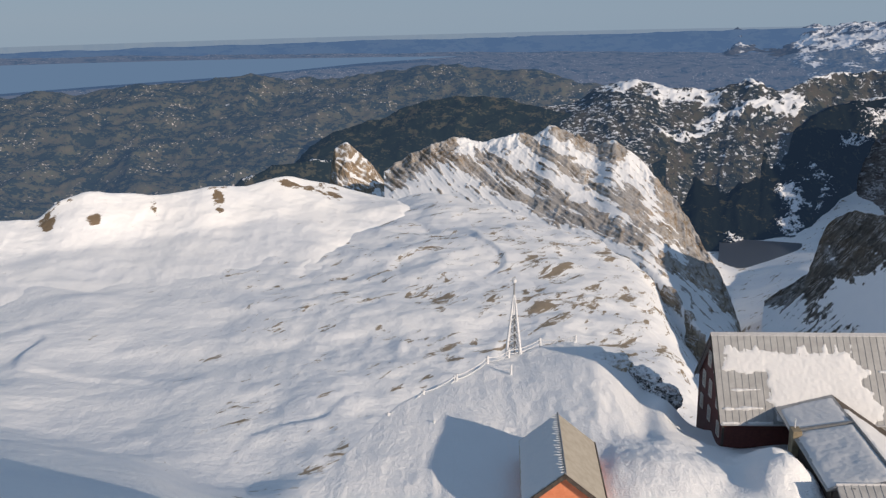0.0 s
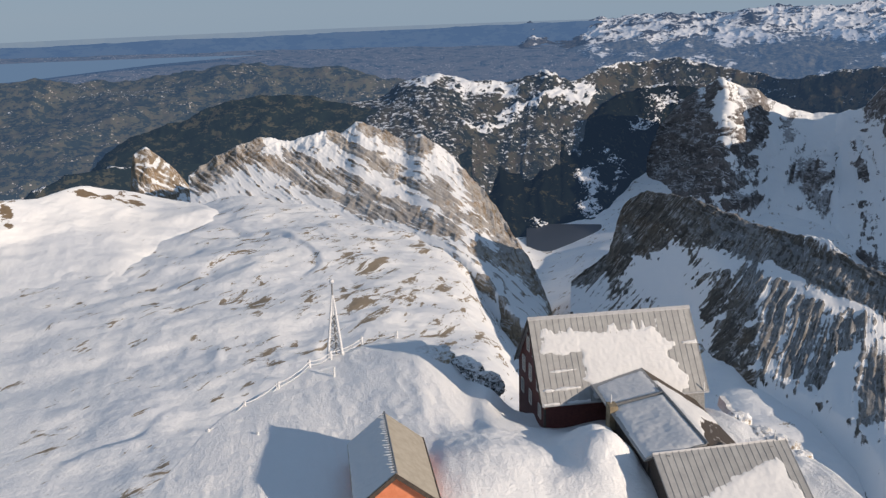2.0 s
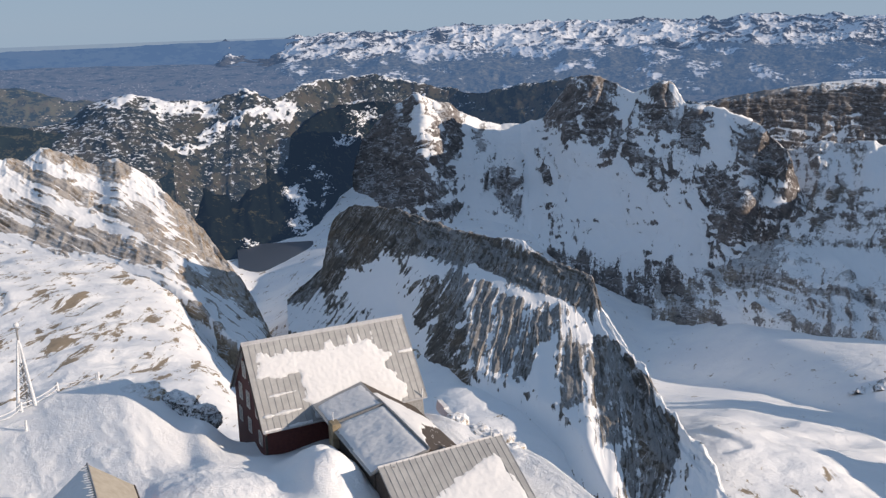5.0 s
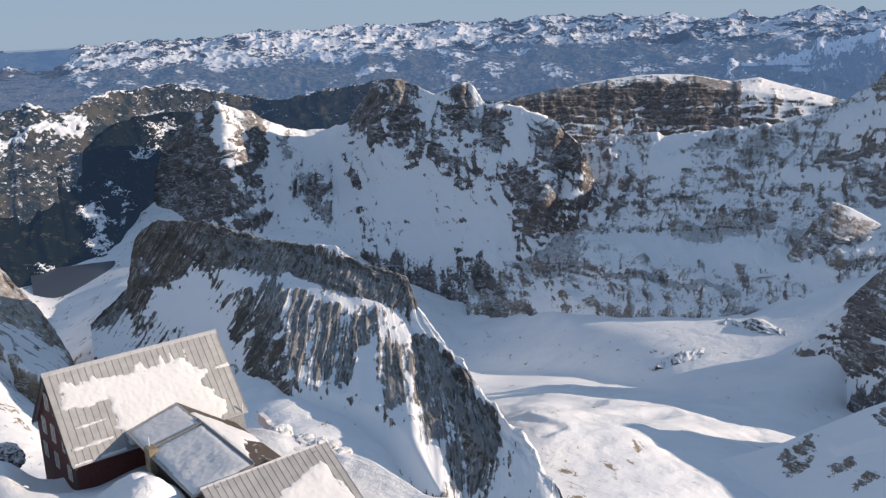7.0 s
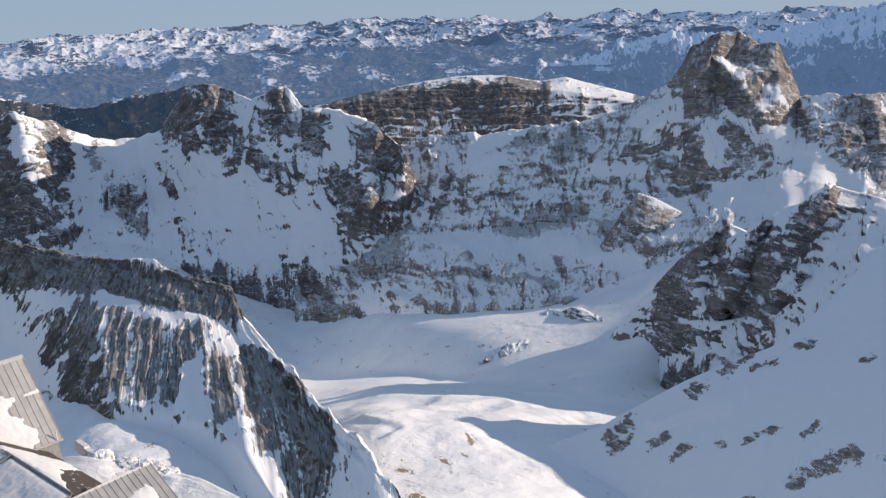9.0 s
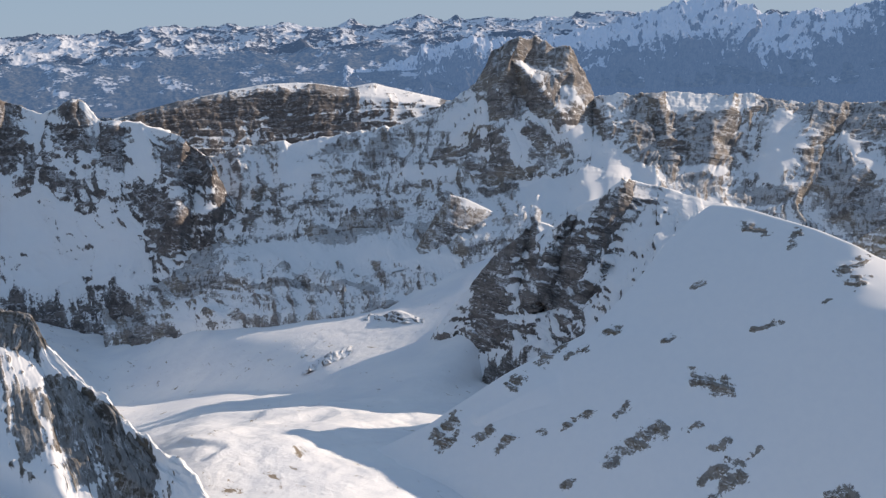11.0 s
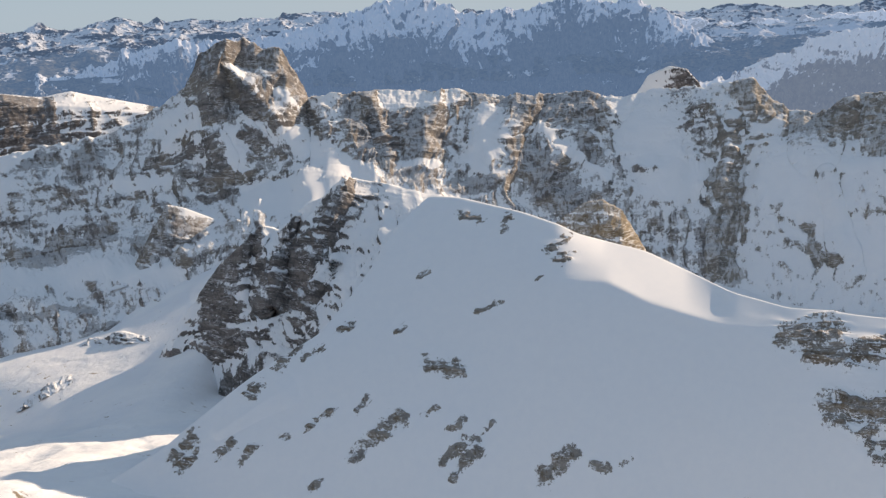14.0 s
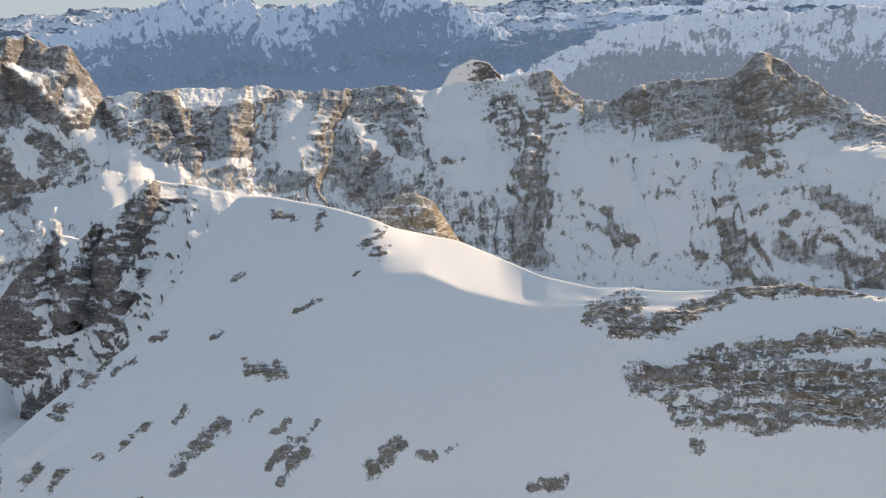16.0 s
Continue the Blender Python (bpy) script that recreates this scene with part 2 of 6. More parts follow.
def vnoise(p):
    """Smooth noise in -1..1 at points p, with one lump a unit."""
    f = np.floor(p)
    i = f.astype(np.int64)
    u = p - f
    u = u * u * u * (u * (u * 6 - 15) + 10)
    x, y, z = i[..., 0], i[..., 1], i[..., 2]
    total = 0.0
    for dx in (0, 1):
        for dy in (0, 1):
            for dz in (0, 1):
                w = (u[..., 0] if dx else 1 - u[..., 0]) * (u[..., 1] if dy else 1 - u[..., 1]) * (u[..., 2] if dz else 1 - u[..., 2])
                total = total + w * lattice(x + dx, y + dy, z + dz)
    return total


def fbm(p, octaves=5, gain=0.5):
    total, amp, norm = 0.0, 1.0, 0.0
    for o in range(octaves):
        total = total + amp * vnoise(p * 2.03**o + 17.3 * o)
        norm += amp
        amp *= gain
    return total / norm


def ridged(p, octaves=5, gain=0.5):
    total, amp, norm = 0.0, 1.0, 0.0
    for o in range(octaves):
        total = total + amp * (1 - 2 * np.abs(vnoise(p * 2.03**o + 31.7 * o)))
        norm += amp
        amp *= gain
    return total / norm


def blur(a, n, axis):
    """Gaussian smoothing over n cells along an axis."""
    if n < 0.3:
        return a
    h = int(3 * n) + 1
    k = np.exp(-0.5 * (np.arange(-h, h + 1) / n) ** 2)
    k /= k.sum()
    pad = [(0, 0)] * a.ndim
    pad[axis] = (h, h)
    b = np.pad(a, pad, mode="edge")
    return sum(k[j] * np.take(b, np.arange(j, j + a.shape[axis]), axis) for j in range(2 * h + 1))


def sheet(name, pts, material, parent=None, bare=None, laid=None):
    """One mesh from a grid of points."""
    n, m = pts.shape[:2]
    mesh = bpy.data.meshes.new(name)
    idx = np.arange(n * m).reshape(n, m)
    quads = np.stack([idx[:-1, :-1], idx[1:, :-1], idx[1:, 1:], idx[:-1, 1:]], -1).reshape(-1, 4)
    mesh.vertices.add(n * m)
    mesh.vertices.foreach_set("co", pts.reshape(-1))
    mesh.loops.add(quads.size)
    mesh.loops.foreach_set("vertex_index", quads.reshape(-1).astype(np.int32))
    mesh.polygons.add(len(quads))
    mesh.polygons.foreach_set("loop_start", np.arange(0, quads.size, 4, dtype=np.int32))
    mesh.polygons.foreach_set("use_smooth", np.ones(len(quads), dtype=bool))
    if bare is not None:
        mesh.attributes.new("bare", "FLOAT", "POINT").data.foreach_set("value", bare.reshape(-1).astype(np.float32))
    if laid is not None:
        mesh.attributes.new("lay", "FLOAT_VECTOR", "POINT").data.foreach_set("vector", laid.reshape(-1).astype(np.float32))
    mesh.update(calc_edges=True)
    mesh.materials.append(material)
    ob = new(name, mesh)
    if parent:
        ob.parent = parent
    return ob


def land(lines, step=0.09, rows=60, soft=0.0, round_=0.0, back=(260, 220), skirt=True):
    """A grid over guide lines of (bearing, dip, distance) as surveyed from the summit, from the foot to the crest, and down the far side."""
    lo, hi = max(l[0][0] for l in lines), min(l[-1][0] for l in lines)
    az = np.linspace(lo, hi, max(8, int((hi - lo) / step)))
    rs, zs = [], []
    for l in lines:
        a = np.array(l, float)
        r, d = np.interp(az, a[:, 0], a[:, 2]), np.interp(az, a[:, 0], a[:, 1])
        r, d = blur(r, soft / step, 0), blur(d, soft / step, 0)
        rs.append(r)
        zs.append(r * np.tan(np.radians(d)))
    if skirt:
        rs.insert(0, rs[0] * 0.93)
        zs.insert(0, zs[0] - 0.07 * rs[0])
    if back:
        rs.append(rs[-1] + back[0])
        zs.append(zs[-1] - back[1])
    rows = rows if isinstance(rows, (list, tuple)) else [rows] * (len(lines) - 1)
    rows = [8] * skirt + list(rows) + ([14] if back else [])
    R, Zc, V = [], [], []
    for j, n in enumerate(rows):
        s = np.linspace(0, 1, n, endpoint=j == len(rows) - 1)[None, :]
        R.append(rs[j][:, None] * (1 - s) + rs[j + 1][:, None] * s)
        Zc.append(zs[j][:, None] * (1 - s) + zs[j + 1][:, None] * s)
        V.append(np.broadcast_to(j + s - skirt, (len(az), n)))
    R, Zc, V = np.concatenate(R, 1), np.concatenate(Zc, 1), np.concatenate(V, 1)
    if round_:
        R, Zc = blur(R, round_, 1), blur(Zc, round_, 1)
    a = np.radians(az)[:, None]
    return np.stack([R * np.sin(a), R * np.cos(a), Zc], -1), V


def survey(p):
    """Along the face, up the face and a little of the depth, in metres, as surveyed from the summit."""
    r = np.hypot(p[..., 0], p[..., 1])
    mean = r.mean()
    return np.stack([np.arctan2(p[..., 0], p[..., 1]) * mean, np.arctan2(p[..., 2], r) * mean, 0.3 * (r - mean)], -1)


def normals(p):
    n = np.cross(np.gradient(p, axis=0), np.gradient(p, axis=1))
    n /= np.linalg.norm(n, axis=-1, keepdims=True) + 1e-9
    return n * np.where(n[..., 2:3] < 0, -1, 1)


def worn(p, V, lumps=(0, 100), crags=(0, 60), beds=None, ribs=None, bare=None, seed=0.0):
    """Gives a smooth grid its crags: lumps and crags as (metres, size), beds as (metres, spacing, direction), ribs as (metres, size) down the slope."""
    n = normals(p)
    q = p + seed * 97.0
    d = 0.0
    k = 1.0 if bare is None else 0.13 + 1.2 * np.clip(bare, 0, 1)
    if lumps[0]:
        d = d + lumps[0] * fbm(q / lumps[1], 4)
    if crags[0]:
        d = d + k * crags[0] * ridged(q / crags[1], 6, 0.55)
    if ribs:
        az = np.arctan2(p[..., 0], p[..., 1])
        r = np.hypot(p[..., 0], p[..., 1]).mean()
        w = fbm(q / (3 * ribs[1]), 3) * 0.7
        d = d + ribs[0] * ridged(np.stack([az * r / ribs[1] + w, V * 0.8 + w, 0 * az + seed], -1), 4, 0.55)
    if beds:
        s = (p @ np.array(beds[2])) / beds[1] + 1.6 * fbm(q / (beds[1] * 5), 4)
        f = s - np.floor(s)
        d = d + k * beds[0] * (np.minimum(f / 0.75, (1 - f) / 0.25) - 0.5) * (0.6 + 0.6 * fbm(q / (beds[1] * 9) + 5, 2))
    return p + n * np.asarray(d)[..., None]


def soft2(a, n):
    return blur(blur(a, n, 0), n, 1)


def aretes(p, spurs, seed=0.0):
    """Sharp buttresses standing out of a face towards the summit terrace."""
    r = np.linalg.norm(p, axis=-1)
    q = survey(p) / 60 + seed
    a = np.degrees(np.arctan2(p[..., 0], p[..., 1])) + 0.28 * fbm(q, 4, 0.6)
    e = np.degrees(np.arcsin(p[..., 2] / r)) + 0.28 * fbm(q + 23.1, 4, 0.6)
    out = np.zeros(r.shape)
    for a0, e0, a1, e1, w, h in spurs:
        ux, uy = a1 - a0, e1 - e0
        t = np.clip(((a - a0) * ux + (e - e0) * uy) / (ux * ux + uy * uy), 0, 1)
        d = np.hypot(a - a0 - t * ux, e - e0 - t * uy) / (w * (0.55 + 0.75 * t))
        out = np.maximum(out, 1.2 * h * np.clip(1 - d, 0, 1) * (1 - 0.35 * t))
    return p * (1 - out / r)[..., None]


def rocky(p, V, bare, cover=0.2, crags=(10, 60), gully=(8, 60), beds=(5, 30, (0.2, 0.1, 0.9)), seed=0.0, top=None, cut=0.8, fill=1.0, steep=1.6, lumps=(0, 100), keep=1.0):
    """Crags, gullies and bedding on a smooth grid, then snow laid into the hollows and on the ledges. Returns the grid and how far rock stands clear of the snow."""
    n = normals(p)
    q = survey(p) + seed * 97.0
    warp = np.stack([fbm(q / crags[1] + 9 * k, 3) for k in (1, 2, 3)], -1)
    d = crags[0] * ridged(q / crags[1] + 0.45 * warp, 6, 0.55)
    if gully[0]:
        d = d + gully[0] * ridged(q / gully[1] * (1.0, 0.28, 0.4) + 0.5 * warp, 5, 0.55)
    if beds:
        b = p @ np.array(beds[2])
        for size, amount in ((1.0, 0.75), (0.37, 0.35)):
            t = b / (beds[1] * size) + 0.6 * warp[..., 2] + 3 * size
            f = t - np.floor(t)
            d = d + amount * beds[0] * (np.minimum(f / 0.82, (1 - f) / 0.18) - 0.5) * (0.7 + 0.7 * warp[..., 0])
    if keep < 1:
        d = d * (keep + (1 - keep) * soft2(np.clip(bare, 0, 1), 1.5))
    if lumps[0]:
        d = d + lumps[0] * fbm(q / lumps[1], 3)
    if top is not None:
        d = d * (1 - 0.55 * np.exp(-(((V - top) / 0.2) ** 2)))
    rock = p + n * d[..., None]
    smooth = soft2(d, 4.0)
    size = crags[0] + 0.6 * gully[0] + 1e-6
    lie = soft2(normals(rock)[..., 2], 0.8)
    depth = cover + steep * (lie - np.percentile(lie, 55)) + fill * (smooth - d) / size * 1.6 - cut * bare
    blend = np.clip(depth * 1.3, 0, 1)
    d = d * (1 - blend) + (smooth + 0.08 * size) * blend
    return p + n * d[..., None], -depth


def crag_jag(p, V, top, amount, size, seed=0.0):
    """Teeth along the crest: lifts and drops the rows near V = top."""
    az = np.arctan2(p[..., 0], p[..., 1])
    r = np.hypot(p[..., 0], p[..., 1]).mean()
    w = np.exp(-((V - top) / 0.35) ** 2)
    p = p.copy()
    p[..., 2] += amount * w * ridged(np.stack([az * r / size, 3.5 * V + seed, 0 * az], -1), 5, 0.6)
    return p


def massif(name, label, pts, material, category="mountain", kind="", bare=None, parts=()):
    """A mountain as one mesh, or as an empty over its named flanks: parts of (name, label, first bearing, last bearing)."""
    if not parts:
        return tagged(sheet(name, pts, material, None, bare, survey(pts)), label, category, kind=kind)
    az = np.degrees(np.arctan2(pts[:, 0, 0], pts[:, 0, 1]))
    whole = sheet(name, pts, material)
    nrm = np.zeros(pts.size, np.float32)
    whole.data.vertex_normals.foreach_get("vector", nrm)
    nrm = nrm.reshape(pts.shape)
    bpy.data.meshes.remove(whole.data)
    laid = survey(pts)
    foot = pts[len(pts) // 2, 0]
    top = tagged(new(name), label, category, kind=kind)
    top.location = foot
    for pname, plabel, a0, a1, *own in parts:
        lo, hi = int(np.searchsorted(az, a0)), min(len(az), int(np.searchsorted(az, a1)) + 1)
        if hi - lo < 3:
            continue
        ob = sheet(pname, pts[lo:hi] - foot, own[0] if own else material, top, None if bare is None else bare[lo:hi], laid[lo:hi])
        ob.data.normals_split_custom_set_from_vertices(nrm[lo:hi].reshape(-1, 3).tolist())
        ob["label"] = plabel
    return top


def outcrops(p, strokes, warp=0.55, size=60.0, seed=0.0, snow=()):
    """0..1 where bare rock crops out, down to -1 where snow lies clean: strokes of (bearing, dip, bearing, dip, width) with frayed edges."""
    if snow:
        return outcrops(p, strokes, warp, size, seed) - outcrops(p, snow, 0.7 * warp, size, seed + 9)
    r = np.hypot(p[..., 0], p[..., 1])
    q = p / size + seed
    a = np.degrees(np.arctan2(p[..., 0], p[..., 1])) + 1.5 * warp * fbm(q, 5, 0.7)
    e = np.degrees(np.arctan2(p[..., 2], r)) + 1.1 * warp * fbm(q + 41.3, 5, 0.7)
    total = np.zeros(r.shape)
    for a0, e0, a1, e1, w in strokes:
        ux, uy = a1 - a0, e1 - e0
        t = np.clip(((a - a0) * ux + (e - e0) * uy) / (ux * ux + uy * uy + 1e-6), 0, 1)
        d = np.hypot(a - a0 - t * ux, e - e0 - t * uy)
        total = np.maximum(total, np.clip(1.35 - 0.8 * d / w, 0, 1))
    return total


# bare rock, as strokes of bearing, dip, bearing, dip and width in degrees
RIB_ROCK = [(-2.2, -9.0, 0.3, -8.2, 0.71), (0.7, -8.8, 7.5, -12.5, 0.32), (2.4, -8.5, 12.8, -13.9, 0.39), (5.4, -7.6, 14.5, -13.4, 0.32), (-2.9, -10.0, -2.9, -9.3, 0.50), (7.7, -7.1, 11.0, -8.4, 0.57), (11.7, -10.9, 12.7, -12.8, 0.50), (14.0, -10.3, 16.6, -15.0, 0.71), (16.2, -14.3, 18.4, -17.1, 0.71), (14.2, -14.8, 17.4, -16.6, 0.35), (4.2, -10.8, 12.8, -14.1, 0.28)]
RIDGE_ROCK = [(-24.1, -11.3, -23.4, -10.3, 0.35), (-21.3, -11.4, -21.3, -11.4, 0.64), (-17.8, -10.4, -17.4, -11.4, 0.25), (-14.0, -10.6, -13.9, -11.3, 0.25), (-10.7, -9.6, -6.5, -10.8, 0.28), (-23.8, -11.0, -22.2, -9.8, 0.25)]
DARK_ROCK = [(20.5, -16.7, 23.8, -15.2, 0.46), (24.3, -12.4, 25.1, -14.4, 1.06), (24.3, -12.1, 27.9, -12.8, 0.99), (27.8, -13.0, 33.5, -14.7, 0.96), (33.5, -14.9, 39.9, -16.7, 1.06), (31.6, -16.1, 29.7, -22.0, 0.71), (33.2, -17.0, 32.4, -20.6, 0.85), (34.9, -17.6, 34.3, -21.1, 0.92), (37.3, -18.2, 35.7, -21.4, 0.85), (30.1, -16.4, 29.0, -18.4, 0.42), (38.8, -20.4, 38.9, -23.2, 0.85), (40.7, -20.6, 41.8, -24.9, 0.99), (42.4, -21.5, 44.3, -26.1, 1.06), (44.8, -24.4, 44.2, -28.1, 0.92), (24.3, -14.4, 25.8, -14.1, 0.64), (42.8, -26.3, 43.0, -28.3, 0.64), (36.0, -23.3, 36.5, -23.2, 0.25), (47.0, -25.9, 51.6, -27.8, 0.21)]
BUTTRESS_ROCK = [(76.0, -13.0, 78.2, -11.3, 1.20), (74.1, -14.7, 71.8, -16.0, 1.34), (68.9, -15.4, 68.6, -18.9, 1.20), (71.7, -17.7, 73.9, -17.8, 0.85), (70.9, -13.1, 69.7, -14.7, 0.64), (67.6, -14.2, 67.4, -16.3, 0.57)]
WALL_ROCK = [(45.6, -13.5, 45.3, -14.9, 0.50), (48.4, -13.7, 50.3, -13.4, 0.85), (48.3, -15.4, 50.2, -15.0, 0.78), (43.2, -15.9, 46.0, -17.0, 0.60), (57.9, -13.5, 62.6, -12.9, 0.50), (64.3, -13.8, 67.5, -13.2, 0.53), (60.7, -18.2, 63.6, -18.7, 0.39), (56.6, -20.0, 58.1, -21.3, 0.39), (53.4, -15.9, 61.1, -17.1, 0.18), (69.6, -10.2, 69.9, -11.0, 0.40), (78.4, -6.4, 79.4, -9.3, 1.06), (81.9, -8.0, 81.5, -9.7, 1.20), (85.3, -6.2, 87.0, -6.6, 0.57), (88.7, -6.8, 92.6, -7.1, 0.78), (88.4, -9.9, 90.8, -12.6, 0.92), (83.9, -11.5, 86.0, -11.7, 0.46), (100.1, -14.6, 100.2, -16.2, 0.78), (92.3, -8.6, 92.7, -10.2, 0.35)]
WALL_ROCK_B = [(69.3, -2.3, 73.4, -2.7, 0.55), (69.8, -3.6, 71.8, -5.6, 0.78), (71.6, -2.7, 74.3, -4.9, 0.64), (69.2, -5.6, 72.4, -6.5, 0.42), (108.4, -7.5, 105.0, -8.3, 1.06), (111.3, -7.3, 113.0, -9.6, 1.63), (114.2, -6.0, 118.0, -8.0, 1.13), (119.2, -9.3, 121.3, -9.5, 0.78), (100.4, -11.4, 101.0, -13.6, 0.64), (100.2, -15.3, 101.3, -17.4, 0.50), (101.6, -6.3, 103.3, -7.2, 0.64), (109.0, -8.2, 109.4, -9.6, 0.85), (105.6, -14.3, 106.0, -16.1, 0.32), (112.9, -15.7, 113.6, -17.3, 0.57), (118.0, -13.2, 121.5, -15.2, 0.42), (116.5, -16.2, 121.9, -17.5, 0.57), (62.2, -7.9, 61.5, -9.2, 0.50), (56.6, -8.8, 60.1, -7.8, 0.28), (69.7, -9.0, 69.9, -9.6, 0.25)]
PLATEAU_ROCK = [(47.0, -5.1, 51.0, -4.7, 0.5), (51.0, -4.6, 59.5, -4.4, 0.45), (47.5, -5.6, 53.0, -5.2, 0.71), (53.0, -5.1, 59.9, -4.7, 0.57), (55.4, -6.1, 60.3, -6.5, 0.42), (65.8, -5.5, 66.7, -5.2, 0.28)]
PEAK_ROCK = [(27.3, -6.7, 26.3, -10.8, 1.56), (28.9, -7.5, 30.3, -10.9, 0.53), (30.3, -4.8, 31.5, -8.1, 0.35), (31.5, -5.2, 31.8, -8.4, 0.28), (33.0, -6.5, 33.0, -7.9, 0.35), (34.4, -9.7, 35.1, -11.3, 0.85), (36.7, -8.0, 37.2, -9.7, 0.28), (40.3, -4.0, 40.1, -7.2, 0.78), (38.2, -4.9, 38.7, -7.4, 0.50), (43.7, -4.0, 44.4, -5.2, 0.39), (41.6, -7.3, 44.0, -10.0, 0.60), (43.3, -6.0, 44.6, -6.4, 0.50), (46.0, -6.5, 46.1, -7.7, 0.64), (47.6, -10.2, 48.7, -12.0, 0.85), (49.3, -7.5, 50.1, -8.6, 0.78), (25.2, -10.3, 29.1, -11.0, 0.28), (30.0, -11.2, 33.8, -11.8, 0.25)]
SHOULDER_ROCK = [(104.5, -20.6, 107.1, -20.1, 0.78), (106.0, -21.6, 109.2, -21.2, 0.71), (109.9, -20.7, 113.0, -19.2, 0.59), (113.7, -18.8, 121.7, -18.3, 0.42), (111.1, -23.2, 116.9, -22.1, 0.66), (117.5, -21.7, 122.2, -20.9, 0.54), (107.5, -24.5, 113.6, -23.9, 0.90), (113.6, -24.4, 122.4, -23.4, 1.09), (110.1, -26.1, 117.1, -26.0, 0.78), (117.4, -25.3, 122.5, -25.0, 0.97), (115.1, -27.0, 116.1, -26.7, 0.36), (111.2, -28.2, 111.6, -28.0, 0.44), (100.1, -30.9, 102.5, -30.8, 0.31), (81.4, -22.3, 83.4, -22.7, 0.53), (79.4, -25.5, 76.0, -27.5, 0.49), (82.0, -28.4, 84.5, -26.8, 0.31), (89.0, -29.4, 90.1, -29.0, 0.53), (64.2, -26.1, 65.6, -25.0, 0.35)]
DARK_SNOW = [(25.6, -15.9, 27.5, -17.5, 1.20), (28.0, -18.9, 28.9, -21.7, 0.85), (30.7, -23.7, 37.2, -25.4, 1.27), (37.0, -20.6, 36.7, -23.6, 0.57), (28.5, -14.9, 30.2, -15.5, 0.25), (32.4, -15.3, 34.2, -16.3, 0.25), (34.8, -16.8, 37.4, -17.3, 0.14), (40.9, -18.2, 43.5, -21.6, 0.32), (44.9, -23.1, 48.5, -26.7, 0.50), (38.7, -25.9, 40.7, -27.8, 0.92)]
PEAK_SNOW = [(29.0, -5.4, 29.2, -7.8, 0.25), (29.2, -7.8, 30.2, -9.6, 0.32), (32.5, -6.0, 31.7, -9.1, 0.35), (35.1, -9.4, 36.0, -12.2, 0.32), (38.2, -8.6, 42.7, -13.1, 1.77), (42.3, -9.9, 45.6, -12.6, 1.20), (36.0, -8.4, 36.6, -12.6, 0.35), (48.2, -5.5, 48.8, -6.3, 0.21), (47.7, -6.9, 48.0, -8.8, 0.42), (39.1, -5.9, 39.4, -7.1, 0.18), (42.3, -4.7, 41.6, -8.8, 0.18), (31.9, -11.1, 34.7, -12.8, 0.42), (34.7, -6.6, 36.3, -7.4, 0.35)]
WALL_SNOW = [(67.9, -5.6, 68.6, -8.2, 0.55), (70.2, -7.4, 70.6, -9.4, 0.45), (66.1, -6.9, 67.9, -5.5, 0.32), (70.1, -2.5, 72.3, -5.4, 0.21), (72.4, -3.7, 74.2, -5.9, 0.25), (71.4, -6.2, 78.3, -10.8, 0.60), (71.4, -11.2, 76.1, -11.6, 0.92), (79.7, -6.2, 82.4, -6.3, 0.39), (86.5, -7.3, 85.8, -9.8, 0.71), (95.5, -7.7, 97.2, -11.5, 1.42), (53.7, -14.0, 66.0, -15.5, 0.46), (80.4, -10.0, 82.5, -10.1, 0.35), (89.4, -8.2, 93.4, -11.6, 0.21), (58.0, -6.8, 56.3, -9.3, 0.92), (68.3, -5.9, 66.7, -7.8, 0.35), (63.3, -10.0, 66.5, -9.9, 0.35), (105.0, -10.5, 113.1, -10.9, 0.35), (103.6, -11.5, 109.2, -15.7, 0.92), (116.2, -10.3, 121.2, -12.4, 0.35), (95.8, -9.8, 98.6, -11.4, 1.06), (48.8, -17.2, 54.7, -20.9, 0.78)]
SHOULDER_ROCK_B = [(90.4, -16.3, 91.0, -16.0, 0.28), (76.0, -19.7, 76.5, -19.6, 0.18), (82.6, -26.4, 83.4, -26.2, 0.21), (69.8, -23.2, 70.2, -22.9, 0.21), (71.8, -21.6, 73.0, -20.6, 0.25), (73.3, -21.3, 74.7, -20.9, 0.21)]
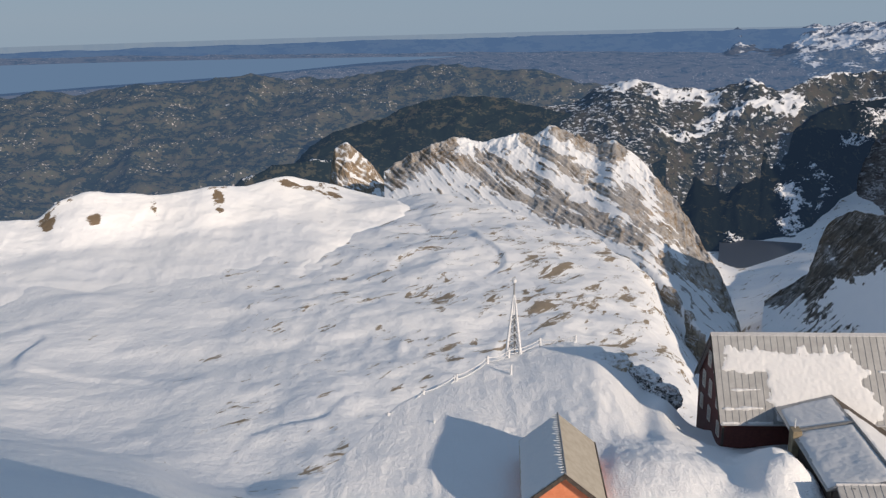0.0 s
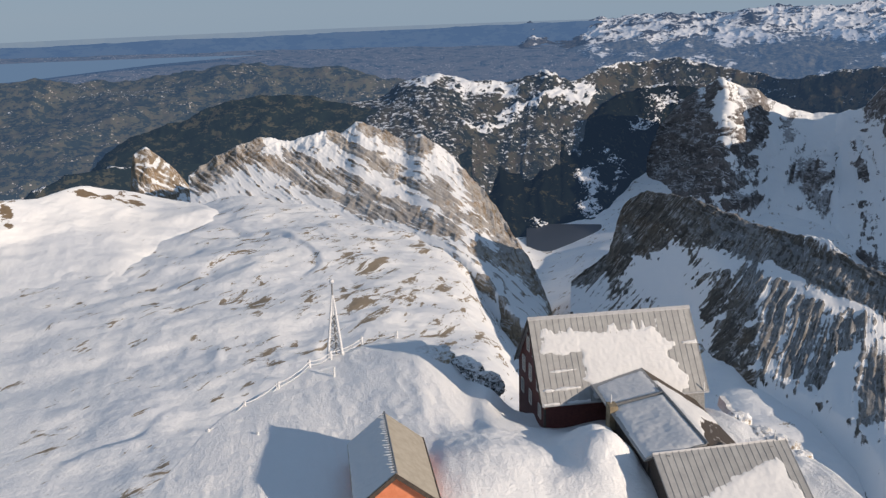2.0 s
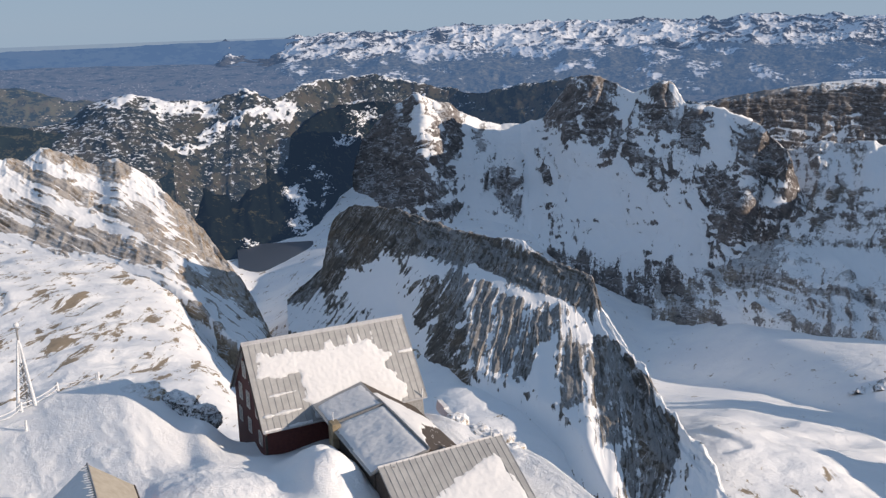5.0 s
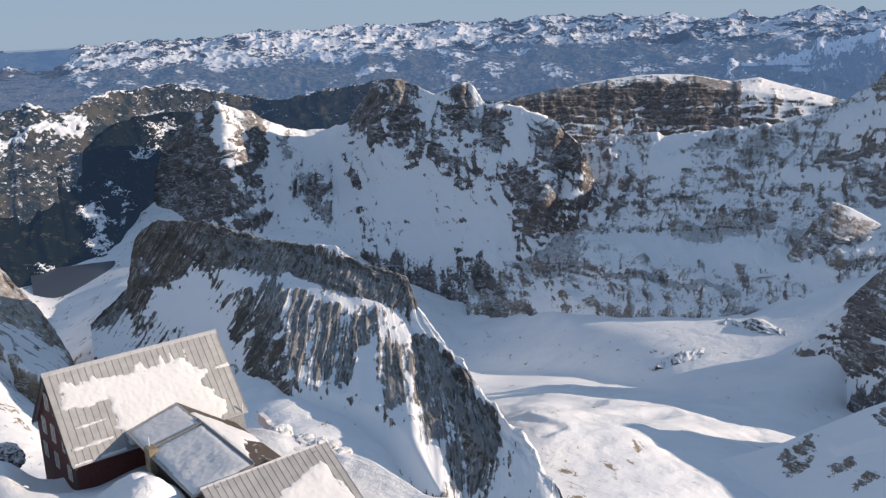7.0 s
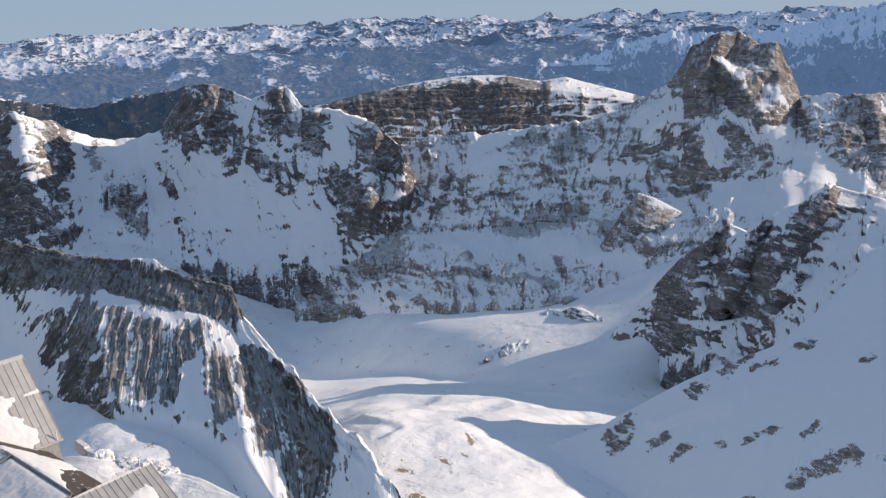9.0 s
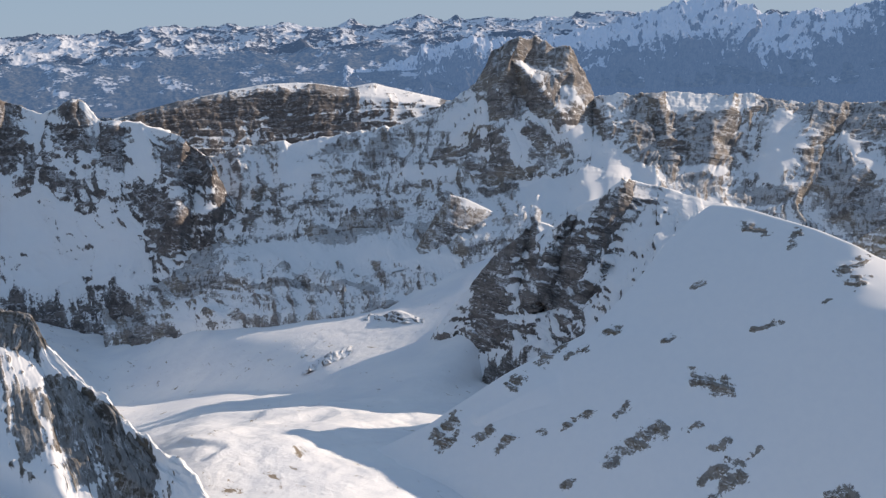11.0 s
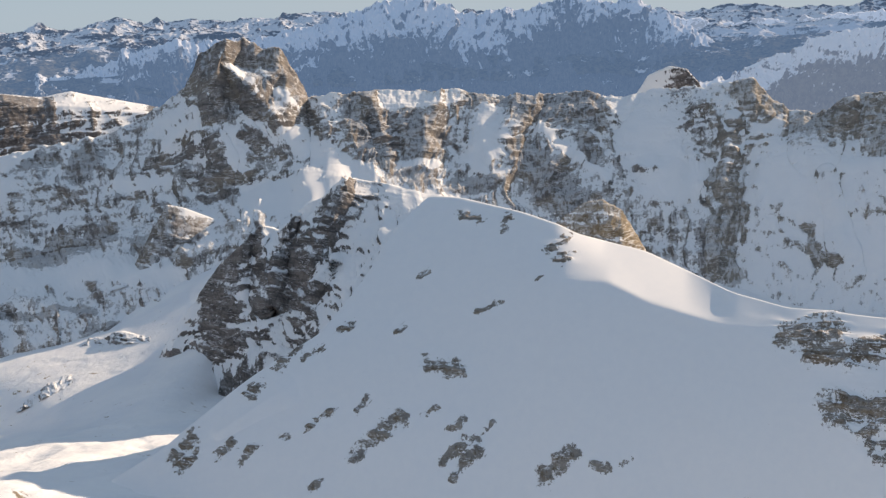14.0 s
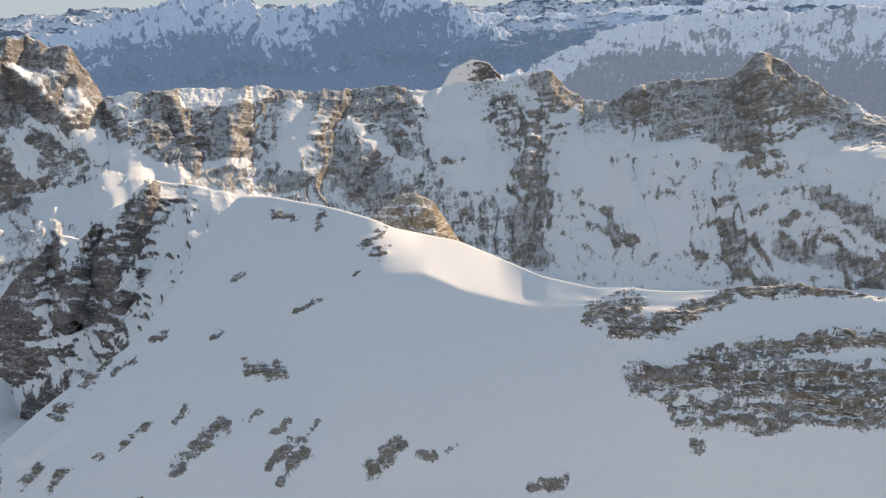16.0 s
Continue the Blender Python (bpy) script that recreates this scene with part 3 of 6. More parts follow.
SHOULDER_LEDGES = [(64.5, -26.7, 65.7, -25.9, 0.26), (64.9, -25.5, 65.6, -25.2, 0.20), (67.1, -26.3, 68.1, -25.8, 0.26), (68.6, -27.0, 69.6, -26.1, 0.26), (71.3, -26.0, 71.7, -25.9, 0.20), (73.0, -25.6, 73.7, -25.3, 0.18), (74.1, -25.0, 75.1, -24.8, 0.16), (76.5, -24.9, 77.3, -24.2, 0.22), (84.1, -13.2, 85.4, -13.6, 0.26), (87.0, -14.3, 87.4, -13.4, 0.20), (89.6, -15.8, 90.9, -14.9, 0.24), (84.9, -19.2, 86.4, -18.8, 0.20), (81.3, -16.8, 82.0, -16.6, 0.16), (75.8, -19.9, 76.7, -19.5, 0.22), (79.6, -20.3, 80.1, -19.7, 0.18), (69.4, -23.0, 70.5, -22.6, 0.24), (71.5, -21.7, 72.8, -20.8, 0.24), (73.0, -19.8, 73.8, -19.3, 0.28), (81.1, -25.3, 82.1, -25.0, 0.20), (83.2, -25.9, 83.8, -25.8, 0.24), (82.6, -28.0, 83.5, -26.8, 0.24), (84.6, -27.0, 85.6, -26.0, 0.18), (82.7, -29.2, 84.5, -27.9, 0.34), (73.0, -29.2, 73.6, -29.0, 0.24), (89.1, -29.5, 91.0, -28.0, 0.50), (92.4, -28.8, 93.4, -29.0, 0.26), (94.4, -28.6, 95.1, -28.3, 0.16), (88.9, -17.5, 89.1, -17.3, 0.14)]
VALLEY_SNOW = [(20.8, -10.4, 21.7, -11.2, 0.57), (21.7, -11.0, 21.3, -12.9, 0.46), (22.0, -9.2, 23.5, -9.4, 0.28), (24.9, -5.9, 26.3, -5.8, 0.60), (23.8, -7.3, 25.2, -7.1, 0.32), (17.6, -13.2, 18.7, -13.9, 0.28), (23.1, -3.2, 25.2, -3.2, 0.25), (26.2, -3.1, 29.0, -3.6, 0.25), (29.1, -4.6, 29.1, -4.6, 0.28), (10.6, -4.5, 12.4, -4.0, 0.28), (12.7, -4.5, 16.5, -5.0, 0.28), (16.1, -6.5, 21.0, -4.9, 0.21), (13.2, -7.8, 16.8, -7.0, 0.14), (18.9, -5.9, 21.7, -5.0, 0.18), (23.5, -9.4, 22.7, -11.5, 0.21), (18.2, -4.3, 22.8, -3.5, 0.14)]
FOOTHILL_SNOW = [(-11.0, -8.7, -9.4, -8.2, 0.28), (-13.4, -9.2, -12.1, -9.6, 0.35), (-8.0, -8.7, -7.0, -8.6, 0.14)]
HILL_SNOW = [(-10.0, -4.3, -7.6, -4.3, 0.18), (-7.6, -4.3, -4.2, -4.6, 0.14), (-13.8, -5.0, -13.1, -5.0, 0.11), (-20.5, -5.2, -20.0, -5.1, 0.11)]

# aretes: bearing and dip of both ends, half width in degrees, how far they stand out in metres
WALL_SPURS = [(70.6, -2.0, 68.0, -6.7, 1.5, 45), (70.0, -2.8, 73.0, -6.4, 1.0, 35), (68.0, -6.7, 64.5, -9.3, 1.2, 25), (69.1, -6.8, 69.5, -9.0, 0.9, 18), (50.6, -6.6, 48.5, -12.3, 1.0, 30), (54.0, -10.1, 52.3, -12.8, 0.7, 25), (57.9, -10.6, 57.1, -13.7, 0.8, 12), (83.1, -5.6, 81.6, -10.5, 1.3, 18), (89.0, -6.7, 85.8, -10.5, 1.3, 18), (79.0, -5.9, 80.0, -9.7, 0.8, 20), (101.0, -8.1, 99.7, -16.0, 1.2, 25), (94.9, -6.8, 89.0, -11.7, 1.0, 15), (107.4, -6.9, 105.6, -9.9, 1.2, 25), (114.1, -5.2, 115.5, -10.8, 1.3, 35), (106.3, -11.2, 107.8, -17.0, 0.7, 10), (112.3, -12.2, 113.5, -16.8, 0.7, 10)]
PEAK_SPURS = [(29.1, -4.6, 30.4, -11.2, 1.1, 60), (30.3, -5.3, 32.7, -9.3, 0.9, 35), (27.6, -5.4, 25.4, -9.6, 1.2, 40), (35.1, -8.6, 34.1, -11.5, 1.0, 45), (36.6, -7.8, 37.5, -10.1, 0.6, 25), (39.9, -3.5, 38.3, -7.6, 1.2, 45), (44.0, -4.3, 42.9, -7.0, 0.8, 30), (41.8, -7.4, 39.6, -9.0, 0.7, 20), (46.1, -5.8, 44.9, -9.9, 1.0, 35), (49.8, -6.9, 48.8, -12.1, 1.2, 40), (51.7, -8.0, 50.3, -12.5, 0.9, 30)]

# ---- ground: one sheet from the summit to the horizon ----
G = [
    [(-180, -70, 30), (180, -70, 30)],
    [(-180, -38, 150), (-60, -34, 130), (-40, -31, 120), (-15, -33, 140), (-8, -38, 150), (180, -38, 150)],
    [(-180, -30, 400), (-90, -28, 250), (-40, -27, 150), (-28, -28, 170), (-20, -29, 190), (-13, -30.5, 260), (-8, -30, 400), (0, -28, 440), (8, -27, 450), (15, -26, 470), (19, -27, 440), (25, -28, 420), (32, -28.5, 400), (38, -29.5, 395), (42, -31, 370), (48, -31, 350), (55, -30.5, 370), (62, -30, 410), (70, -31, 450), (80, -32, 400), (125, -34, 330), (180, -30, 400)],
    [(-180, -29, 420), (-90, -24, 550), (-40, -20.5, 580), (-28, -22.1, 545), (-24.8, -23.5, 510), (-20, -25.6, 460), (-17, -27.4, 425), (-13, -28.6, 420), (-8, -27, 450), (0, -26, 480), (8, -25.5, 490), (15, -24.7, 505), (19, -26, 470), (25, -27, 440), (32, -27.8, 415), (38, -28.8, 405), (42, -30.5, 385), (48, -29.5, 375), (55, -29.5, 392), (62, -29.3, 430), (70, -30.4, 470), (80, -31.5, 420), (125, -33.5, 350), (180, -29, 420)],
    [(-180, -25, 600), (-90, -22, 600), (-40, -20, 640), (-12, -20.5, 640), (0, -20, 660), (8, -19.8, 670), (15, -20.5, 680), (18.5, -25.5, 560), (25, -25.2, 520), (32, -24.2, 480), (38, -26.5, 450), (43, -26.5, 500), (48, -24.2, 570), (55, -25.2, 570), (62, -27, 530), (75, -28, 560), (125, -30, 450), (180, -25, 600)],
    [(-180, -18, 1000), (-90, -14, 950), (-40, -14, 950), (-12, -13.6, 980), (0, -13.2, 1000), (8, -15.2, 880), (14, -17, 840), (17, -21.3, 980), (19, -20.2, 980), (22.8, -18.6, 1000), (26, -17.4, 960), (30, -17.8, 860), (35, -19.4, 800), (39, -22, 900), (43, -21.5, 1480), (46, -22.0, 1380), (50, -22, 1250), (57, -22.8, 950), (64, -23.5, 790), (70, -22.5, 1020), (75, -23, 1000), (125, -23, 950), (180, -18, 1000)],
    [(-180, -14, 1600), (-90, -13, 1500), (-40, -14.5, 1400), (-25, -14.5, 1400), (-6, -13, 1300), (-3, -10.9, 1260), (0, -10.4, 1290), (3, -11.2, 1230), (7, -12.7, 1130), (12, -14.4, 1010), (15, -16.4, 960), (17.3, -17.6, 1780), (19.5, -16.4, 1850), (23, -14.5, 1900), (27, -15, 1900), (35, -15.2, 2050), (42, -16.2, 2150), (46, -17.4, 1820), (50, -18.5, 1500), (57, -19.6, 1220), (64, -20.6, 1030), (67, -19.6, 1010), (70, -18, 1000), (76, -17, 1150), (105, -19, 1450), (125, -17, 1600), (180, -14, 1600)],
    [(-180, -12, 2400), (-40, -13, 2400), (0, -13, 2400), (10, -13.5, 2400), (19, -14.3, 2350), (22, -13.6, 2400), (30, -12.6, 2400), (36, -12.5, 2450), (42, -14.2, 2500), (46, -15.6, 2150), (50, -16.5, 1900), (55, -17.0, 1680), (60, -17.6, 1480), (64, -17.6, 1350), (67, -17.2, 1280), (70, -16.8, 1200), (75, -16.2, 1250), (80, -15.5, 1450), (90, -16, 1500), (105, -17, 1600), (125, -12, 2400), (180, -12, 2400)],
    [(-180, -8, 2900), (-40, -9.8, 2900), (-20, -9.6, 2900), (0, -9, 2900), (12, -10, 2900), (20, -11, 2900), (30, -9, 2900), (45, -8.6, 2900), (90, -9.5, 2900), (125, -9, 2900), (180, -8, 2900)],
    [(-180, -6, 3500), (-40, -6.4, 3500), (0, -6.6, 3500), (15, -6.2, 3500), (30, -6, 3500), (60, -7.6, 3500), (90, -8, 3500), (125, -8, 3500), (180, -5, 3500)],
    [(-180, -4.6, 4100), (-40, -4.8, 4100), (10, -4.8, 4100), (30, -4.8, 4100), (60, -6.6, 4100), (90, -7, 4100), (125, -6.5, 4100), (180, -3.5, 4100)],
    [(-180, -2.3, 4880), (180, -2.3, 4880)],
]
gp, gv = land(G, step=0.18, rows=[6, 20, 60, 50, 100, 60, 40, 30, 20, 14, 10], soft=1.2, round_=5, back=None, skirt=False)
hollow = np.clip((np.hypot(gp[..., 0], gp[..., 1]) - 250) / 250, 0, 1) * np.clip((2300 - np.hypot(gp[..., 0], gp[..., 1])) / 400, 0, 1)
hollow *= 1 - 0.75 * np.clip((np.degrees(np.arctan2(gp[..., 0], gp[..., 1])) - 36) / 8, 0, 1) * np.clip((np.hypot(gp[..., 0], gp[..., 1]) - 600) / 400, 0, 1)
calm = 0.45 + 0.55 * np.clip((np.degrees(np.arctan2(gp[..., 0], gp[..., 1])) + 16) / 8, 0, 1)
gp[..., 2] += hollow * (8 * fbm(gp / 105, 3, 0.42) + calm * (2.9 * fbm(gp / 38 + 7, 4, 0.5) - 1.6 * np.abs(fbm(gp / 22 + 2, 4, 0.5))))
lip = 2.4 * fbm(gp * (1, 1, 0) / 180 + 3.3, 3, 0.4) - 0.005 * gp[..., 0] + 0.003 * gp[..., 1]
lip -= np.floor(lip)
gp[..., 2] += hollow * 4.0 * np.where(lip < 0.90, lip / 0.90, (1 - lip) / 0.10) * np.clip(0.35 + 1.5 * fbm(gp / 150 + 8, 3), 0, 1)
g_az, g_r = np.degrees(np.arctan2(gp[..., 0], gp[..., 1])), np.hypot(gp[..., 0], gp[..., 1])
g_bare = 0.24 * np.exp(-(((g_az - 7) / 11) ** 4)) * np.exp(-(((g_r - 780) / 300) ** 4))
g_bare += 0.45 * np.exp(-(((g_az - 48) / 6) ** 4)) * np.exp(-((g_r / 520) ** 8))
g_bare -= 0.22 * np.clip((g_az - 38) / 8, 0, 1) + 0.4 * np.clip((-14 - g_az) / 6, 0, 1)
tagged(sheet("ground", gp, M_GROUND, None, g_bare), "snow-covered alpine basin with bare rock patches", "ground", kind="structure")

# ---- rock islands in the basin snow: bearing and dip of both ends, height in degrees ----
ISLANDS = [(42.3, -16.6, 47.5, -18.2, 1.3), (44.7, -15.0, 46.3, -14.9, 1.3), (46.6, -16.4, 51.3, -16.4, 2.7), (54.6, -16.7, 61.7, -17.0, 0.5), (55.8, -21.4, 59.1, -20.4, 0.5), (59.9, -18.5, 64.0, -18.9, 0.4), (38.2, -15.5, 42.5, -15.9, 0.8), (64.4, -19.9, 66.8, -19.4, 0.3)]
g_col = np.degrees(np.arctan2(gp[:, 40, 0], gp[:, 40, 1]))
for n, (a0, d0, a1, d1, high) in enumerate(ISLANDS):
    low, top = [], []
    for k in range(13):
        f = k / 12
        a, d = a0 + (a1 - a0) * f, d0 + (d1 - d0) * f
        col = gp[int(np.argmin(np.abs(g_col - a)))]
        cr = np.hypot(col[:, 0], col[:, 1])
        cd = np.degrees(np.arctan2(col[:, 2], cr))
        keep = (cr > 500) & (cr < 2300)
        r = float(np.interp(d, np.maximum.accumulate(cd[keep]), cr[keep]))
        low.append((a, d - 0.35, r - 20))
        top.append((a, d + high * (math.sin(math.pi * min(max(f, 0.02), 0.98)) ** 0.6) * (0.75 + 0.35 * math.sin(5.1 * f + 2.3 * n)), r + 22 + 14 * high))
    p, v = land([low, top], step=0.04, rows=46, back=(50, 30), skirt=False)
    p, bare = rocky(p, v, 0.0, 0.05, (5 + 2 * high, 34), (3 + 2 * high, 30), (2, 14, (0.4, -0.2, 0.9)), seed=50 + n)
    massif("rock_island", "dark rock outcrop in the basin snow", p, M_BUTTRESS, "rock outcrop", bare=bare)["group"] = "rock islands in the basin"

# ---- summit ridge with the buildings ----
S = [
    [(-180, -88.4, 0.05), (180, -88.4, 0.05)],
    [(-180, -50, 30), (180, -50, 30)],
    [(-180, -45, 44), (-75, -38, 44), (-10, -38, 45), (10, -37.5, 46), (20, -38.5, 46), (30, -39, 46), (60, -42, 44), (180, -45, 44)],
    [(-180, -43, 48), (-75, -33, 52), (-14, -32.2, 56), (-5, -29.6, 61), (0, -29.2, 62), (5, -29.1, 62), (12, -29.2, 62), (17, -29.6, 62), (25, -30.4, 62), (35, -32.5, 58), (45, -36, 52), (70, -40, 48), (180, -43, 48)],
    [(-180, -42, 50), (-75, -32, 55), (-14, -31.2, 58), (-9.9, -29.1, 62.5), (-7.3, -26.9, 68), (-4.2, -24.8, 74.7), (-1.1, -23, 81.5), (2.4, -21.5, 87.6), (4.4, -20.8, 90.7), (7.9, -19.9, 93), (10.2, -20.1, 91), (11.6, -21.1, 89), (13.5, -22.8, 86), (14.6, -23.3, 82), (16, -24.2, 80), (17.5, -24.6, 80), (19.5, -24.8, 82), (22, -23.2, 87), (27, -23.6, 86), (30, -24.1, 82), (33.6, -25.5, 78), (36.4, -26.3, 75), (40.9, -28.9, 67), (44.8, -29.2, 66), (50, -32, 60), (70, -38, 52), (180, -42, 50)],
]
sp, sv = land(S, step=0.16, rows=[8, 10, 40, 110], soft=0.35, round_=2.0, back=(75, 85), skirt=False)
sp[:, 0] = (0, -0.6, -1.9)
for mx, my, mr, mh in ((-1.5, 73.0, 7.5, 0.6), (14.5, 60.5, 4.2, 1.2), (18.0, 65.0, 4.6, 1.3), (22.0, 60.5, 4.4, 1.5), (25.6, 58.5, 3.2, 1.9), (26.0, 62.5, 3.2, 2.3), (26.2, 66.5, 2.6, 1.6), (22.6, 74.5, 2.6, -1.0)):
    sp[..., 2] += mh * np.exp(-(((sp[..., 0] - mx) ** 2 + (sp[..., 1] - my) ** 2) / mr**2) ** 1.5)
wind = sp * (0.9, 0.35, 1.0)
sp[..., 2] += 0.30 * fbm(sp / 7.0, 4) + (0.24 * ridged(wind / 2.2, 5, 0.55) * np.clip(0.7 + fbm(sp / 9 + 5, 3), 0.15, 1.3) + 0.10 * fbm(wind / 3.5 + 3, 4)) * (sv < 4.4)
sp = np.where((sv > 4.05)[..., None], worn(sp, sv, (2.5, 25), (2.0, 12)), sp)
tagged(sheet("summit_snow", sp, M_SUMMIT), "wind-crusted snow on the summit ridge", "ground", kind="structure")

# ---- snow ridge closing the bowl ----
p, v = land([
    [(-42, -19, 700), (-26, -19.5, 700), (-15, -19, 740), (-8, -17.5, 800), (-2.6, -15, 1000), (1, -17, 1050)],
    [(-42, -13, 980), (-26, -13.4, 980), (-15, -12.6, 1000), (-8, -12.2, 1040), (-2.6, -11.5, 1150), (1, -14, 1150)],
    [(-42, -10.5, 1060), (-30, -11.2, 1055), (-26.3, -11, 1055), (-24.2, -11.1, 1055), (-23.2, -10, 1060), (-21.3, -9.4, 1065), (-19.1, -9.8, 1070), (-17.5, -10.1, 1075), (-14.5, -9.8, 1080), (-12.1, -9.9, 1100), (-10, -9.3, 1140), (-7.9, -9.7, 1190), (-5.8, -10.3, 1245), (-2.6, -11.2, 1262), (1, -13.5, 1262)],
], rows=[60, 70], soft=0.3, round_=3, back=(160, 230), skirt=False)
p = worn(p, v, (6, 150), (2.2, 60), None, (2.2, 120))
massif("snow_ridge", "smooth sunlit snow ridge with rocky outcrops", p, snow_mat("ridge_snow", spots=0.14, spot_scale=0.04, relief=0.5), "mountain ridge", bare=outcrops(p, RIDGE_ROCK), parts=[("dome", "rounded snow dome", -99, -17.5), ("saddle", "smooth snow saddle", -17.5, -11.5), ("crest", "snow crest with rock edges", -11.5, 99)])

# ---- brown bedded ridge ----
p, v = land([
    [(-3.6, -11.6, 1230), (-0.8, -10.8, 1240), (2.4, -11.6, 1180), (7.1, -13.3, 1080), (12.8, -15, 960), (15, -17, 900), (17.1, -19.5, 830), (19.5, -21, 830)],
    [(-3.6, -9.6, 1340), (-3.3, -9.2, 1345), (-1.5, -8.3, 1360), (0.7, -7.5, 1370), (2.8, -7.9, 1370), (5.1, -7.2, 1380), (5.8, -7.6, 1380), (6.8, -6.7, 1390), (8.1, -7.1, 1400), (9.8, -8.0, 1390), (10.5, -7.3, 1390), (11.5, -8.1, 1370), (13.3, -9.6, 1320), (14.7, -11.3, 1250), (16.2, -13.6, 1140), (17.7, -15.9, 1030), (18.8, -17.9, 950), (19.5, -21, 900)],
], step=0.06, rows=130, soft=0.4, back=(200, 260))
bare = outcrops(p, RIB_ROCK, 0.4, 40)
p, bare = rocky(p, v, bare, 0.42, (3.2, 34), (1.2, 40), (4.5, 18, (0.9, 0.29, 0.31)), 1, 1.0, cut=1.1)
p = crag_jag(p, v, 1.0, 7, 26, 3)
massif("brown_rock_ridge", "brown bedded limestone ridge streaked with snow", p, M_RIB, "mountain ridge", bare=bare, parts=[("crest_head", "brown rocky head of the ridge", -99, 3.5), ("ridge_flank", "bedded flank streaked with snow", 3.5, 11), ("ridge_nose", "steep rocky nose of the ridge", 11, 99)])

p, v = land([
    [(-7.2, -11.5, 1600), (-3, -11.6, 1600)],
    [(-7.2, -10.6, 1690), (-6.85, -9.0, 1690), (-6.6, -7.9, 1700), (-5.9, -7.55, 1700), (-5.2, -8.2, 1700), (-4.5, -8.9, 1700), (-3, -10.9, 1690)],
], step=0.04, rows=60, back=(120, 200))
p, bare = rocky(p, v, 0.0, -0.1, (6, 40), (4, 40), (5, 22, (0.6, 0.2, 0.75)), 2, 1.0)
massif("rock_tower", "leaning pale rock tower with a snowy back", p, M_RIB, "rock tower", bare=bare)

# ---- dark serrated rib ----
p, v = land([
    [(20.3, -18.8, 900), (23.1, -19.4, 840), (27.4, -20.4, 745), (29.3, -21.3, 645), (32, -21.5, 560), (35.6, -23, 520), (38.1, -24, 480), (40, -26, 430), (41.6, -29, 390), (44, -32, 370), (50, -34, 340)],
    [(20.3, -17.2, 960), (22.7, -15.4, 960), (23.4, -13.2, 960), (25, -12.8, 930), (28, -13.5, 850), (31, -15.0, 760), (35, -16.2, 690), (38, -17.2, 650), (40, -18.5, 620), (41, -22, 520), (44, -26, 430), (50, -31, 360)],
    [(20.3, -16.9, 990), (22.7, -15.2, 990), (23.4, -12.1, 980), (24.9, -11.3, 960), (27.4, -11.7, 900), (31, -13, 830), (32.7, -13.2, 790), (35.2, -13.8, 750), (37.3, -14.8, 710), (40.0, -15.8, 670), (40.5, -17.4, 640), (42, -19.7, 570), (43.8, -21.8, 510), (46.1, -25, 440), (48.2, -26.6, 410), (50, -30, 380)],
], step=0.06, rows=[90, 50], soft=0.08, back=(90, 90))
bare = outcrops(p, DARK_ROCK, 0.45, 26, snow=DARK_SNOW)
bare = bare + 0.7 * np.clip(bare, 0, 1) * np.clip((v - 0.95) / 0.15, 0, 1)
p, bare = rocky(p, v, bare, 0.40, (2.8, 30), (0.8, 30), (1.9, 5, (0.66, -0.46, -0.6)), 3, 2.0, cut=1.0)
p = crag_jag(p, v, 2.0, 7, 22, 5)
massif("dark_rock_rib", "dark serrated rock rib with snow streaks", p, M_DARKRIB, "mountain ridge", bare=bare, parts=[("rib_head", "dark rock head of the rib", -99, 29), ("cliff", "dark bedded cliff", 29, 40.3), ("lower_spur", "steep rocky lower spur", 40.3, 99)])

# ---- snow shoulder south of the summit ----
p, v = land([
    [(56, -29.5, 499), (64, -28.2, 480), (70, -31, 413), (80, -33, 360), (95, -34, 320), (128, -34, 289)],
    [(56, -28.8, 512), (63.8, -26.8, 506), (68.6, -26.4, 488), (74.5, -26, 467), (80, -25.6, 450), (90, -25, 424), (100, -25, 398), (110, -25.5, 374), (128, -26, 351)],
    [(56, -28.3, 522), (63.8, -25.6, 529), (68.6, -23.6, 539), (74.5, -21.4, 547), (78, -20, 553), (82, -18, 569), (87, -17.8, 545), (91, -17.6, 529), (93.5, -17.6, 518), (96, -18.8, 489), (101, -20.1, 454), (104.5, -20.2, 444), (110, -20.6, 427), (128, -20.6, 403)],
    [(56, -28, 528), (63.8, -25.2, 537), (68.6, -22.6, 559), (74.5, -19.8, 580), (77.6, -16.6, 631), (79.6, -14, 683), (82.2, -11.6, 731), (84.3, -11.9, 702), (88.4, -13.1, 637), (90.5, -13.9, 609), (91.5, -14.5, 602), (93.3, -15, 605), (95.8, -15.6, 587), (98.5, -16.8, 551), (101.2, -18, 490), (104.5, -18.8, 466), (109.9, -19, 451), (116.7, -18.2, 448), (122, -18.4, 438), (128, -18, 436)],
], rows=[40, 120, 90], soft=0.3, round_=3, back=(140, 150))
bare = np.maximum(outcrops(p, SHOULDER_ROCK + SHOULDER_ROCK_B, 0.5, 9), outcrops(p, SHOULDER_LEDGES, 0.4, 5))
p = aretes(p, [(67.3, -24.9, 71.6, -23.1, 0.9, 4)], 3.0)
p, bare = rocky(p, v, bare, 0.85, (1.5, 12), (0.9, 16), (4.0, 7, (0.1, 0.1, 1.0)), 4, cut=1.25, fill=1.1, steep=0.8, lumps=(2.4, 90), keep=0.05)
